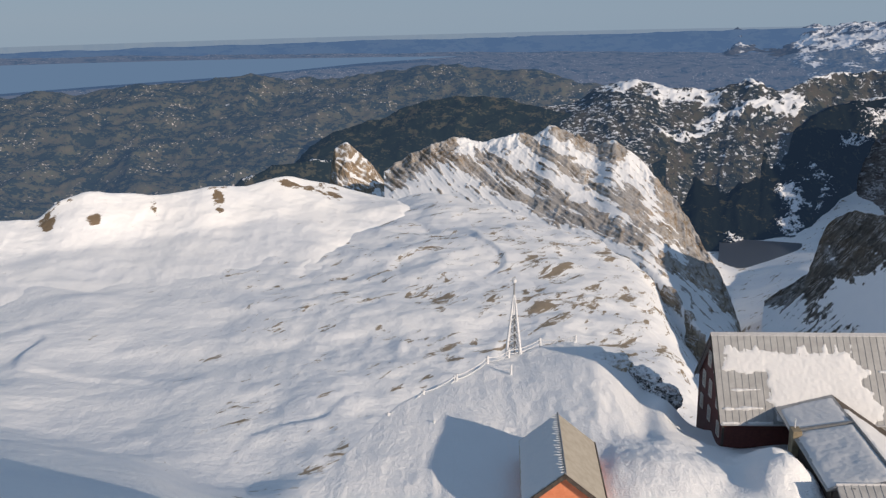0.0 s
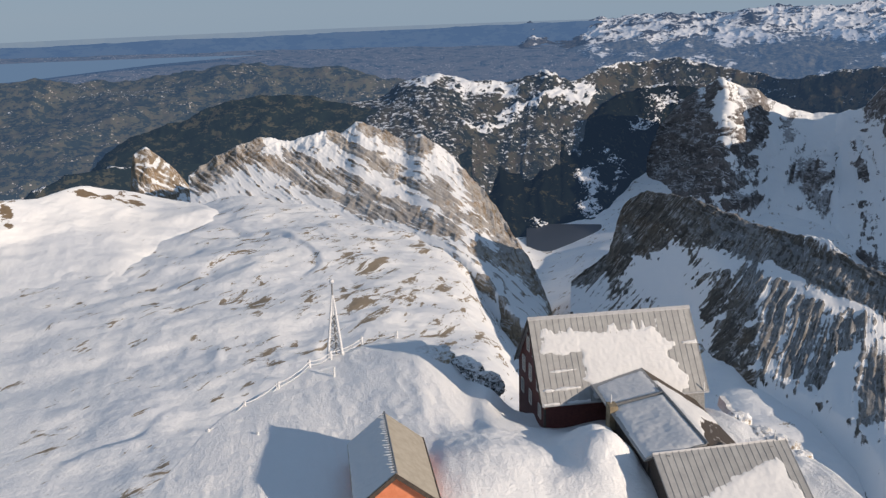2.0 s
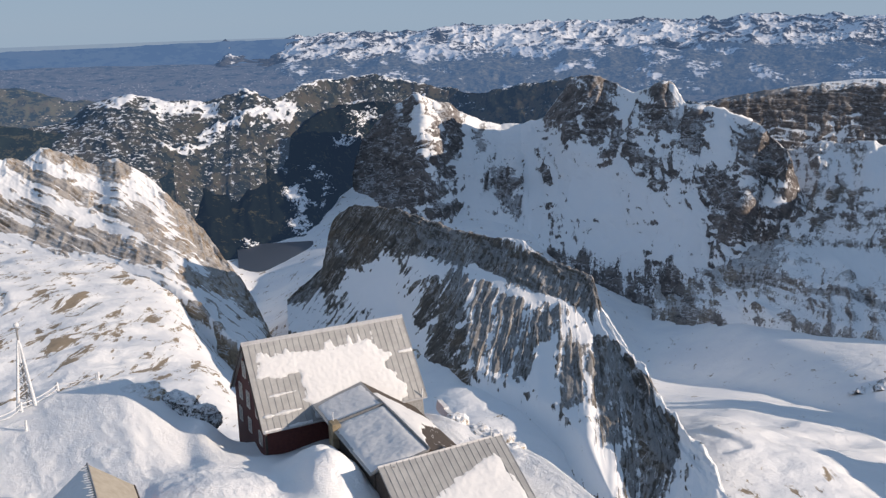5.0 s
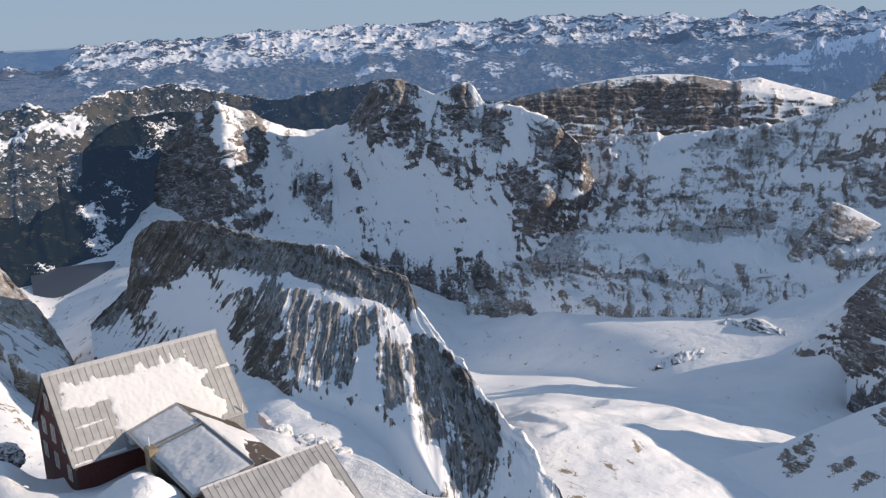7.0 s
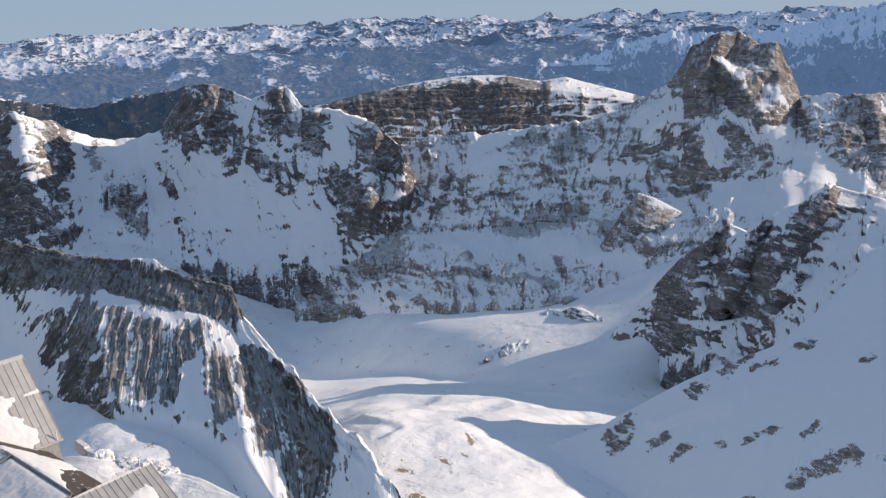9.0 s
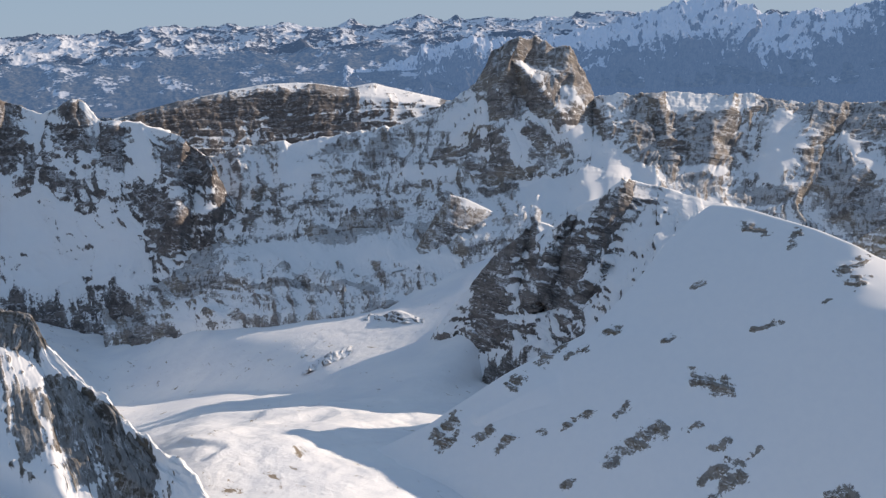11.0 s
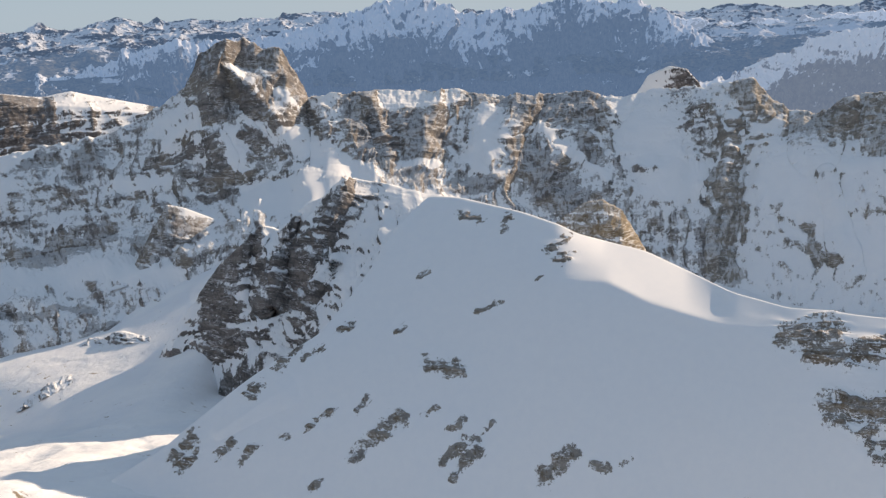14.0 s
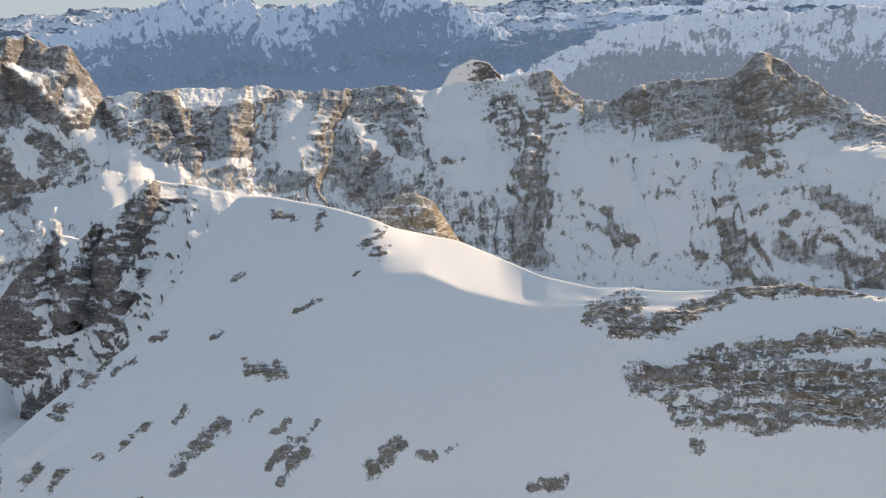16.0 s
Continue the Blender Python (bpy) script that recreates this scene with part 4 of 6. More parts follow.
massif("snow_shoulder", "broad shaded snow shoulder with a sunlit crest", p, M_SHOULDER, "snow slope", bare=bare, parts=[("lower_slope", "shaded snow slope with small rocks", -99, 80), ("shoulder_top", "sunlit crest and shaded slope", 80, 103.5), ("rocky_slope", "snow slope broken by rock ledges", 103.5, 199)])

# ---- rock bands under the shoulder and in the basin ----
p, v = land([
    [(58, -27, 950), (62, -24.5, 980), (66.5, -21.4, 1000), (70, -21, 900), (73.1, -21, 860), (76.6, -19, 830), (80, -15, 860), (83, -13, 900)],
    [(58, -26.5, 1000), (62, -22.6, 1030), (64, -20.6, 1050), (66, -18.2, 1060), (67.4, -16.6, 1060), (68.9, -15.0, 1040), (71.5, -12.9, 1000), (72.6, -13.4, 1000), (74.4, -12.1, 980), (75.6, -11.6, 980), (77.1, -10.4, 980), (79.0, -11, 980), (80.5, -11.5, 960), (83, -12, 960)],
], step=0.05, rows=110, back=(120, 140))
bare = outcrops(p, BUTTRESS_ROCK)
p = aretes(p, [(77.0, -10.6, 74.6, -15.6, 1.2, 26), (73.5, -12.6, 71.6, -17.4, 1.0, 26), (70.6, -13.2, 68.6, -18.6, 1.1, 24), (76.0, -15.5, 73.4, -19.2, 0.8, 14)], 7.0)
p, bare = rocky(p, v, bare, 0.34, (9, 44), (7, 36), (1.6, 14, (0.4, -0.2, 0.9)), 5, 1.0, cut=0.62)
massif("rock_buttress", "dark rock buttress below the snow shoulder", p, M_BUTTRESS, "rock buttress", bare=bare, parts=[("foot", "rocky foot of the buttress", -99, 68), ("face", "dark bedded rock face", 68, 77.5), ("shoulder_rock", "snowy rock shoulder", 77.5, 199)])

p, v = land([
    [(89.5, -17, 640), (96, -17, 640)],
    [(89.5, -14.6, 680), (90.8, -13.6, 690), (92, -12.8, 700), (93.2, -12.6, 700), (94.3, -13.2, 700), (95, -14.4, 700), (96, -16, 700)],
], step=0.04, rows=50, back=(40, 60))
p, bare = rocky(p, v, 0.0, -0.3, (4, 22), (2, 20), (2, 8, (0.3, -0.2, 0.9)), 25, 1.0)
massif("ochre_crag", "small ochre rock crag behind the snow crest", p, rock_mat("ochre_rock", light=(0.31, 0.25, 0.175), dark=(0.15, 0.12, 0.085), grain=0.10, bed_scale=0.2, dust=0.25), "crag", bare=bare)

p, v = land([
    [(62, -15.8, 1470), (66, -15.3, 1490), (71, -14.8, 1500)],
    [(62, -15.2, 1530), (63.6, -14.4, 1550), (65, -12.4, 1580), (66, -11.0, 1600), (67, -11.3, 1600), (68.3, -12.0, 1600), (70.2, -13.1, 1590), (71, -14.4, 1580)],
], step=0.05, rows=60, round_=1, back=(110, 60), skirt=False)
bare = outcrops(p, [(64.0, -14.4, 66.4, -12.9, 0.6), (64.8, -12.9, 66.0, -11.5, 0.5), (66.2, -12.3, 68.6, -13.0, 0.45), (67.5, -13.5, 69, -14.2, 0.6)], 0.4, 40)
p, bare = rocky(p, v, bare, 0.45, (3, 46), (2, 50), (2, 20, (0.3, -0.3, 0.9)), 26, 1.0)
massif("lit_spur", "rock spur with a sunlit snow crest", p, M_WALL, "rock spur", bare=bare)

# ---- back wall of the basin with the main peak ----
p, v = land([
    [(44, -17.5, 1800), (52, -18, 1510), (57, -18.4, 1420), (60, -18.5, 1390), (64, -19, 1330), (75, -18, 1350), (90, -17, 1480), (105, -20.5, 1420), (128, -21, 1350)],
    [(44, -16, 1930), (48, -15.2, 1820), (52, -15.4, 1640), (57, -15.9, 1550), (60, -16, 1520), (64, -15.4, 1500), (68, -14.4, 1480), (76, -13, 1490), (84, -13, 1580), (95, -14, 1620), (105, -15, 1600), (116, -15, 1560), (128, -15.5, 1500)],
    [(44, -15, 2060), (48, -13.2, 2000), (52, -13.2, 1860), (57, -13.4, 1790), (62, -13.2, 1745), (66, -12.2, 1720), (70, -11, 1690), (76, -9.8, 1690), (84, -9.6, 1760), (95, -10, 1790), (105, -11, 1750), (116, -11, 1710), (128, -12, 1650)],
    [(44, -15, 2080), (45, -12.9, 2130), (46.3, -11.2, 2160), (48, -9.9, 2190), (50, -8.6, 2200), (51.4, -7.9, 2190), (52.6, -7.5, 2180), (56, -7.4, 2140), (60, -7.2, 2090), (64, -6.6, 2040), (66.6, -5.36, 2020), (68.0, -4.32, 2014), (68.7, -3.17, 2008), (68.9, -2.58, 2002), (69.4, -2.13, 1996), (70.0, -1.83, 1990), (71.7, -1.86, 1984), (73.2, -2.28, 1978), (73.8, -2.78, 1972), (74.3, -3.66, 1966), (74.7, -4.71, 1960), (74.9, -5.51, 1954), (75.9, -5.6, 1890), (78.1, -5.5, 1900), (82.3, -5.6, 1950), (85, -5.8, 1980), (87.7, -6.2, 1980), (92, -6.2, 1990), (94.5, -6.5, 1990), (96, -6.2, 1990), (99, -6.0, 1970), (101, -5.9, 1960), (101.9, -5.5, 1960), (104, -7.6, 1950), (106.3, -7.4, 1940), (108, -6.5, 1930), (112.9, -6.4, 1910), (114.4, -5.0, 1910), (117.6, -7.1, 1890), (121.2, -8.8, 1880), (128, -10, 1850)],
], step=0.06, rows=[50, 40, 100], soft=0.05, back=(240, 300))
bare = outcrops(p, WALL_ROCK + WALL_ROCK_B, 0.5, 60, snow=WALL_SNOW)
bare = bare - 0.35 * np.clip((np.degrees(np.arctan2(p[..., 0], p[..., 1])) - 99) / 4, 0, 1)
p = aretes(p, WALL_SPURS, 2.0)
p, bare = rocky(p, v, bare, 0.04, (15, 100), (13, 70), (3, 34, (0.25, 0.1, 0.9)), 6, 3.0, lumps=(6, 230))
p = crag_jag(p, v, 3.0, 12, 48, 2)
massif("mountain_wall", "snow-dusted limestone wall with a blocky main peak", p, M_WALL, bare=bare, parts=[("cliff_wall", "snowy cliff wall with rock bands", -99, 66.5), ("main_peak", "blocky grey main summit", 66.5, 75.2), ("crest", "broken rocky crest", 75.2, 99.6), ("rock_crown", "pale grey bedded rock crown", 99.6, 199, M_CROWN)])

p, v = land([
    [(95, -7.2, 2640), (99.4, -7.2, 2640)],
    [(95, -6.6, 2660), (96, -5.1, 2670), (97.2, -4.6, 2670), (98.2, -4.8, 2670), (98.9, -5.6, 2670), (99.4, -6.6, 2670)],
], step=0.05, rows=40, back=(120, 160))
p, bare = rocky(p, v, np.clip((np.degrees(np.arctan2(p[..., 0], p[..., 1])) - 97.4) * 1.6, -1.2, 0.6), 0.1, (5, 50), (4, 40), (3, 20, (0.2, 0.1, 0.9)), 7, 1.0)
massif("snowy_dome", "small snowy summit with a rocky back", p, M_PEAK, bare=bare)

# ---- flat-topped plateau mountain ----
p, v = land([
    [(45, -8.6, 3000), (49.6, -8.8, 3000), (60.4, -8.8, 3000), (67, -8.8, 3000)],
    [(45, -5.8, 3110), (46.1, -5.3, 3120), (48.6, -5.0, 3150), (51.1, -4.6, 3170), (54.6, -4.2, 3190), (58, -4.3, 3190), (60.2, -4.8, 3190), (62, -5.0, 3190), (67, -6.0, 3190)],
    [(45, -5.5, 3300), (46.1, -5.1, 3340), (48.6, -4.7, 3360), (51.1, -4.2, 3380), (54.6, -3.75, 3380), (57, -3.7, 3380), (60.2, -4.2, 3380), (61.6, -4.0, 3380), (63.5, -4.6, 3380), (65.8, -5.2, 3380), (67, -5.6, 3380)],
], step=0.06, rows=[70, 24], back=(300, 260), skirt=False)
bare = outcrops(p, PLATEAU_ROCK, 0.3, 70)
p, bare = rocky(p, v, bare, 0.1, (8, 80), (6, 45), (6, 34, (0.1, 0.05, 1.0)), 8, 2.0, lumps=(8, 160))
# rock colour darkened to carry the shade on the cliff
massif("plateau_mountain", "flat-topped snowy mountain with a dark cliff", p, rock_mat("shade_toned_banded_cliff", light=(0.19, 0.168, 0.158), dark=(0.085, 0.077, 0.075), grain=0.05, beds=(0.1, 0.05, 1.0), bed_scale=0.07, dust=0.15, lines=0.4), bare=bare, parts=[("cliff", "dark horizontal cliff band", -99, 60.6), ("snow_cap", "rounded snow cap", 60.6, 199)])

# ---- pointed grey peak and the crest behind the basin ----
p, v = land([
    [(22.4, -17.5, 2640), (24, -15.6, 2600), (27, -14.6, 2440), (31, -14.4, 2280), (36, -14.4, 2280), (42, -14.6, 2050), (46, -15.8, 1850), (53, -19, 1650), (56, -21, 1650)],
    [(22.4, -14, 3020), (24, -11, 2960), (26, -9.6, 2840), (28, -8.8, 2690), (29.2, -8.4, 2590), (32, -10.0, 2640), (36, -10.3, 2620), (40, -10, 2380), (44, -10.6, 2130), (49, -12.7, 1900), (53, -17.5, 1780), (56, -20.5, 1750)],
    [(22.4, -12.8, 3260), (23.1, -11.6, 3230), (24.1, -9.2, 3190), (25.4, -7.4, 3120), (26.7, -5.9, 3040), (27.8, -5.0, 2960), (28.9, -4.45, 2870), (29.8, -4.8, 2900), (31.1, -5.2, 2960), (32.6, -6.1, 3000), (34.2, -6.5, 3030), (35.5, -6.5, 3030), (36.9, -6.0, 2960), (37.9, -4.6, 2880), (38.7, -3.6, 2800), (39.6, -3.4, 2730), (40.8, -3.7, 2670), (41.4, -4.1, 2630), (42.3, -4.7, 2570), (43.3, -4.4, 2520), (44, -3.9, 2480), (44.6, -4.2, 2440), (45.3, -5.3, 2390), (46.8, -5.5, 2300), (48.5, -6.0, 2210), (50, -6.6, 2110), (51.3, -8.0, 2020), (53, -13, 1930), (56, -20, 1880)],
], step=0.06, rows=[60, 110], soft=0.05, back=(260, 300))
bare = outcrops(p, PEAK_ROCK, 0.4, 70, snow=PEAK_SNOW)
p = aretes(p, PEAK_SPURS, 5.0)
p, bare = rocky(p, v, bare, 0.12, (17, 110), (18, 100), (3, 50, (0.7, 0.1, 0.6)), 9, 2.0, lumps=(14, 260))
p = crag_jag(p, v, 2.0, 8, 70, 4)
massif("grey_rock_peak", "pointed grey rock peak with snow gullies", p, M_PEAK, bare=bare, parts=[("pyramid", "pointed grey rock pyramid", -99, 33.5), ("saddle", "snow saddle with rock ribs", 33.5, 37), ("twin_tower", "blunt twin rock towers", 37, 46.3), ("flank", "snowy rock flank", 46.3, 199)])

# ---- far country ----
# the number after each name is its share of painted haze glow
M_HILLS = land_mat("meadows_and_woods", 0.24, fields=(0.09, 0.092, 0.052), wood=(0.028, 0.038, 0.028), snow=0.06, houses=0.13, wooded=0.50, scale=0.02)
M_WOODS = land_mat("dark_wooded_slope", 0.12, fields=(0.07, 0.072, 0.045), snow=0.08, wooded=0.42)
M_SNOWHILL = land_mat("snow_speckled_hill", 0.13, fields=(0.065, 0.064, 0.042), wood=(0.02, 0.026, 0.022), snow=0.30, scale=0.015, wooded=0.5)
# the valley's shade is put into this forest's darker colours
M_FOREST = land_mat("shade_toned_forest", 0.085, wood=(0.009, 0.013, 0.012), snow=0.15, wooded=0.36, fields=(0.05, 0.05, 0.03))
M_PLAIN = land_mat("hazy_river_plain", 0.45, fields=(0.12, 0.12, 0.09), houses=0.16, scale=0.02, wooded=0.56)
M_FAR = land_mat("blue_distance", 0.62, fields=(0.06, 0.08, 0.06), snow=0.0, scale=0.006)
# mountain ranges, each with its own share of haze glow in the material
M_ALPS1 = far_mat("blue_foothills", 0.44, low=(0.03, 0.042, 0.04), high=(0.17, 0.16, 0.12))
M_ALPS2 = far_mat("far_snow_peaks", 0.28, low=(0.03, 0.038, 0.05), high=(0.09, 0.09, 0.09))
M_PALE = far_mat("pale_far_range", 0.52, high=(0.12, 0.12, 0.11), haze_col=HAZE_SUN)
# bluish low colour carries haze too, besides the glow
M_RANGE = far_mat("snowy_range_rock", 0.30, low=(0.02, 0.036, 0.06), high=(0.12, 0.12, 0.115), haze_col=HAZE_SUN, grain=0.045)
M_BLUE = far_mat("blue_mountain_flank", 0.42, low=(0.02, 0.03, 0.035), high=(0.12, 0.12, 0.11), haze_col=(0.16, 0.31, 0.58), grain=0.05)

p, v = land([
    [(-45, -14, 2350), (9, -14, 2350), (14, -14, 2750), (24, -13, 3050)],
    [(-45, -4.4, 3700), (-27.8, -4.4, 3700), (-20, -4.0, 3700), (-12, -3.5, 3720), (-8, -3.4, 3720), (-4, -3.3, 3720), (-0.6, -3.1, 3720), (3, -3.3, 3700), (7, -3.8, 3650), (12, -4.8, 3550), (24, -5.4, 3500)],
], rows=150, round_=2, back=(200, 160))
p = worn(p, v, (24, 340), (34, 260), seed=11)
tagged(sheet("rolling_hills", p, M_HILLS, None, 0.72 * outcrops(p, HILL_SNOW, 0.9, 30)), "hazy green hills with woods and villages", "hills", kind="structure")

p, v = land([
    [(-22, -13.5, 2060), (0, -13.5, 2060), (10, -14.5, 2060)],
    [(-22, -11.6, 2200), (-14, -10.5, 2230), (-10.5, -8.9, 2260), (-8, -8.6, 2280), (-3, -8.6, 2300), (0, -9.6, 2300), (5, -12.6, 2300), (10, -13.6, 2300)],
], rows=50, back=(200, 200))
bare = outcrops(p, FOOTHILL_SNOW, 0.4, 40)
p = worn(p, v, (10, 160), (8, 80), (3, 30, (0.5, 0.2, 0.8)), seed=12, bare=bare)
massif("wooded_foothill", "dark wooded foothill with snow patches", p, M_WOODS, "hill", bare=bare, parts=[("lower_wood", "dark woods on the lower hill", -99, -12), ("snowy_crest", "hill crest with snow patches", -12, 99)])

p, v = land([
    [(-10, -9.5, 2700), (4, -8.6, 2700), (14, -9, 2650)],
    [(-10, -9.6, 2850), (-8, -7.9, 2900), (-5.5, -6.6, 2950), (-1, -5.0, 3000), (1, -4.75, 3000), (4.5, -5.0, 3000), (7, -5.6, 2950), (14, -7.5, 2850)],
], rows=60, round_=1, back=(240, 160))
p = worn(p, v, (14, 180), (10, 90), seed=13)
massif("wooded_hill", "long dark wooded hill", p, M_WOODS, "hill")

p, v = land([
    [(2, -9, 2600), (9, -9, 2600), (13, -10.5, 2550), (17, -14.5, 2450), (21, -15.4, 2400), (23, -11.5, 2900), (26, -8.5, 3120), (31, -7.5, 3200)],
    [(2, -8, 2900), (6, -6, 3050), (9, -4.8, 3100), (10.6, -4.2, 3100), (11.9, -4.0, 3100), (13.6, -4.4, 3100), (16, -4.5, 3120), (18.6, -4.0, 3150), (20.3, -4.5, 3150), (22.8, -3.4, 3330), (25.0, -3.3, 3420), (26.5, -3.1, 3420), (28.4, -3.7, 3420), (31, -4.3, 3400)],
], rows=130, back=(240, 180))
bare = outcrops(p, VALLEY_SNOW, 0.9, 45)
p = worn(p, v, (20, 240), (16, 110), (6, 50, (0.3, 0.2, 0.9)), (16, 150), seed=14, bare=bare)
massif("valley_flank", "sunlit valley flank with woods and broken snow", p, M_SNOWHILL, "mountain", bare=bare, parts=[("snowy_hill", "hill with broken snow", -99, 17), ("wooded_slope", "half-wooded middle slope", 17, 21.5), ("snowy_top", "snowy tops above the forest", 21.5, 99)])

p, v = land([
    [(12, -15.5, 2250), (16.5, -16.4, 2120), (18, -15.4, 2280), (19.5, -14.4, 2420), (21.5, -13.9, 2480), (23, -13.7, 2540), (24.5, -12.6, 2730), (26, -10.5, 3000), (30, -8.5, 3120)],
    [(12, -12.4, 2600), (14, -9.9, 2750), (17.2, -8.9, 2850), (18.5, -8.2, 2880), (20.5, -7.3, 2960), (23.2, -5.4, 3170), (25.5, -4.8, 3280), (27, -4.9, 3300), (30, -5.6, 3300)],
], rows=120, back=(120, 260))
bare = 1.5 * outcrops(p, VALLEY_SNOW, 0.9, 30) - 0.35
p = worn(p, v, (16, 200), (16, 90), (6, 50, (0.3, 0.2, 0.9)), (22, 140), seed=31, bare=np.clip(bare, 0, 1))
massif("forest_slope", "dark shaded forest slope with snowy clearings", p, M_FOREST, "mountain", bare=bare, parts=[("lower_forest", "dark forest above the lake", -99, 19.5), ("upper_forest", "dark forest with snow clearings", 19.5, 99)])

p, v = land([
    [(26, -7, 3360), (31, -7, 3250), (50, -7, 3050)],
    [(26, -4.0, 3560), (28.5, -3.9, 3520), (31, -4.2, 3460), (33.5, -4.4, 3300), (36, -4.1, 3300), (38.5, -3.7, 3280), (42, -4.7, 3250), (50, -5.8, 3200)],
], rows=60, back=(240, 180))
p = worn(p, v, (12, 200), (14, 90), None, (14, 110), seed=15)
massif("dark_ridge", "dark wooded ridge dusted with snow", p, M_SNOWHILL, "mountain ridge")

p, v = land([
    [(-60, -5, 3650), (58, -5, 3650), (66, -7, 3650), (130, -7.2, 3650)],
    [(-60, -3.2, 4050), (56, -3.2, 4050), (64, -6.2, 4050), (95, -6.4, 4050), (130, -6, 4050)],
    [(-60, -1.75, 4870), (130, -1.75, 4870)],
], step=0.3, rows=[60, 60], back=None, skirt=False)
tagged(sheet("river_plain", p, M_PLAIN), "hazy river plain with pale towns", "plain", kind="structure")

# haze over the water is painted as a strong pale emission
WATER = Mat("lake_water_with_haze_glow")
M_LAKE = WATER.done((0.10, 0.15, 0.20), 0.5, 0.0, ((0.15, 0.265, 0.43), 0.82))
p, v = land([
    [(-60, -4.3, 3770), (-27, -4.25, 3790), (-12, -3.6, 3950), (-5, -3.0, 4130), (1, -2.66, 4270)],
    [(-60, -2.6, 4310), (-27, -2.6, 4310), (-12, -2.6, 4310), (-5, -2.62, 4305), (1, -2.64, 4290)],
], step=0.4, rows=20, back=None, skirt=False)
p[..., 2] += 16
tagged(sheet("lake", p, M_LAKE), "wide pale lake with haze put in as glow", "lake", kind="structure")

p, v = land([
    [(-60, -3.1, 4400), (40, -3.0, 4400)],
    [(-60, -1.8, 4800), (-28, -1.8, 4800), (-5, -1.45, 4800), (11, -1.2, 4800), (20, -0.9, 4800), (40, -0.9, 4800)],
], step=0.15, rows=30, back=None, skirt=False)
p = worn(p, v, (10, 260), (6, 160), seed=16)
# added strip of glowing haze that softens the edge against the sky
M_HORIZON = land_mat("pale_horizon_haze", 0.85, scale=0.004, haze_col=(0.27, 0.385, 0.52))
low_haze, _ = land([[(-60, -2.0, 4850), (30, -1.6, 4850)], [(-60, -1.45, 4860), (-28, -1.45, 4860), (-5, -1.15, 4860), (11, -0.95, 4860), (30, -0.75, 4860)]], step=0.4, rows=8, back=None, skirt=False)
tagged(sheet("horizon_haze_strip", low_haze, M_HORIZON), "glowing strip painted as pale horizon haze", "backdrop", kind="structure")
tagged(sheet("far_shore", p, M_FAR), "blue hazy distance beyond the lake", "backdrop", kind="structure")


p, v = land([
    [(17.4, -15.14, 2120), (22.6, -15.14, 2120)],
    [(17.4, -13.22, 2440), (22.6, -13.22, 2440)],
], step=0.1, rows=20, back=None, skirt=False)
p[..., 2] = -574
tagged(sheet("mountain_lake", p, Mat("dark_lake_ice").done((0.05, 0.066, 0.095), 0.35)), "dark mountain lake on the valley floor", "lake", kind="structure")


def far_snow(p, d, V, line, width, patch, seed):
    """Above nought where far snow lies: high up, in hollows and on flats, and in clearings lower down."""
    q = survey(p) + 61 * seed
    lie = normals(p)[..., 2]
    hollow = (soft2(d, 2.5) - d) / (np.std(soft2(d, 2.5) - d) + 1e-6)
    return np.clip((V - line) / width + 1.5 * fbm(q / 420, 3), -0.95, 0.4) + 0.3 * hollow + 1.5 * (lie - np.median(lie)) + patch * fbm(q / 90 * (1.0, 2.0, 1.0), 5, 0.6)


def far_range(name, label, front, crest, mat, relief, seed, line=0.6, width=0.3, patch=0.9, size=170.0):
    p, v = land([front, crest], step=0.06, rows=90, back=(60, 200))
    q = survey(p) + 83 * seed
    warp = np.stack([fbm(q / size + 5 * k, 3) for k in (1, 2, 3)], -1)
    d = relief * ridged(q / size * (1.0, 0.7, 0.5) + 0.5 * warp, 6, 0.55) + 0.7 * relief * ridged(q / (0.6 * size) * (1.0, 0.3, 0.5) + 0.5 * warp, 5, 0.55)
    n = normals(p)
    p = p + n * (d * (0.5 + 0.5 * np.clip(1.1 - v, 0, 1)))[..., None]
    p[..., 2] += 0.45 * relief * np.exp(-(((v - 1) / 0.3) ** 2)) * ridged(q / (0.8 * size) * (1, 0, 0), 5, 0.6)
    return tagged(sheet(name, p, mat, None, far_snow(p, d, v, line, width, patch, seed), survey(p)), label, "mountain range", kind="structure")


# the far alps: ridge behind ridge from the valley to the skyline
SKYLINE = [(4, -2.5), (11, -2.0), (14, -1.45), (17.6, -1.0), (25, -0.55), (33, -0.25), (43.5, -0.05), (55, 0.0), (68, -0.15), (79, -0.35), (92, -0.9), (100, -1.2), (110, -1.1), (130, -0.9)]
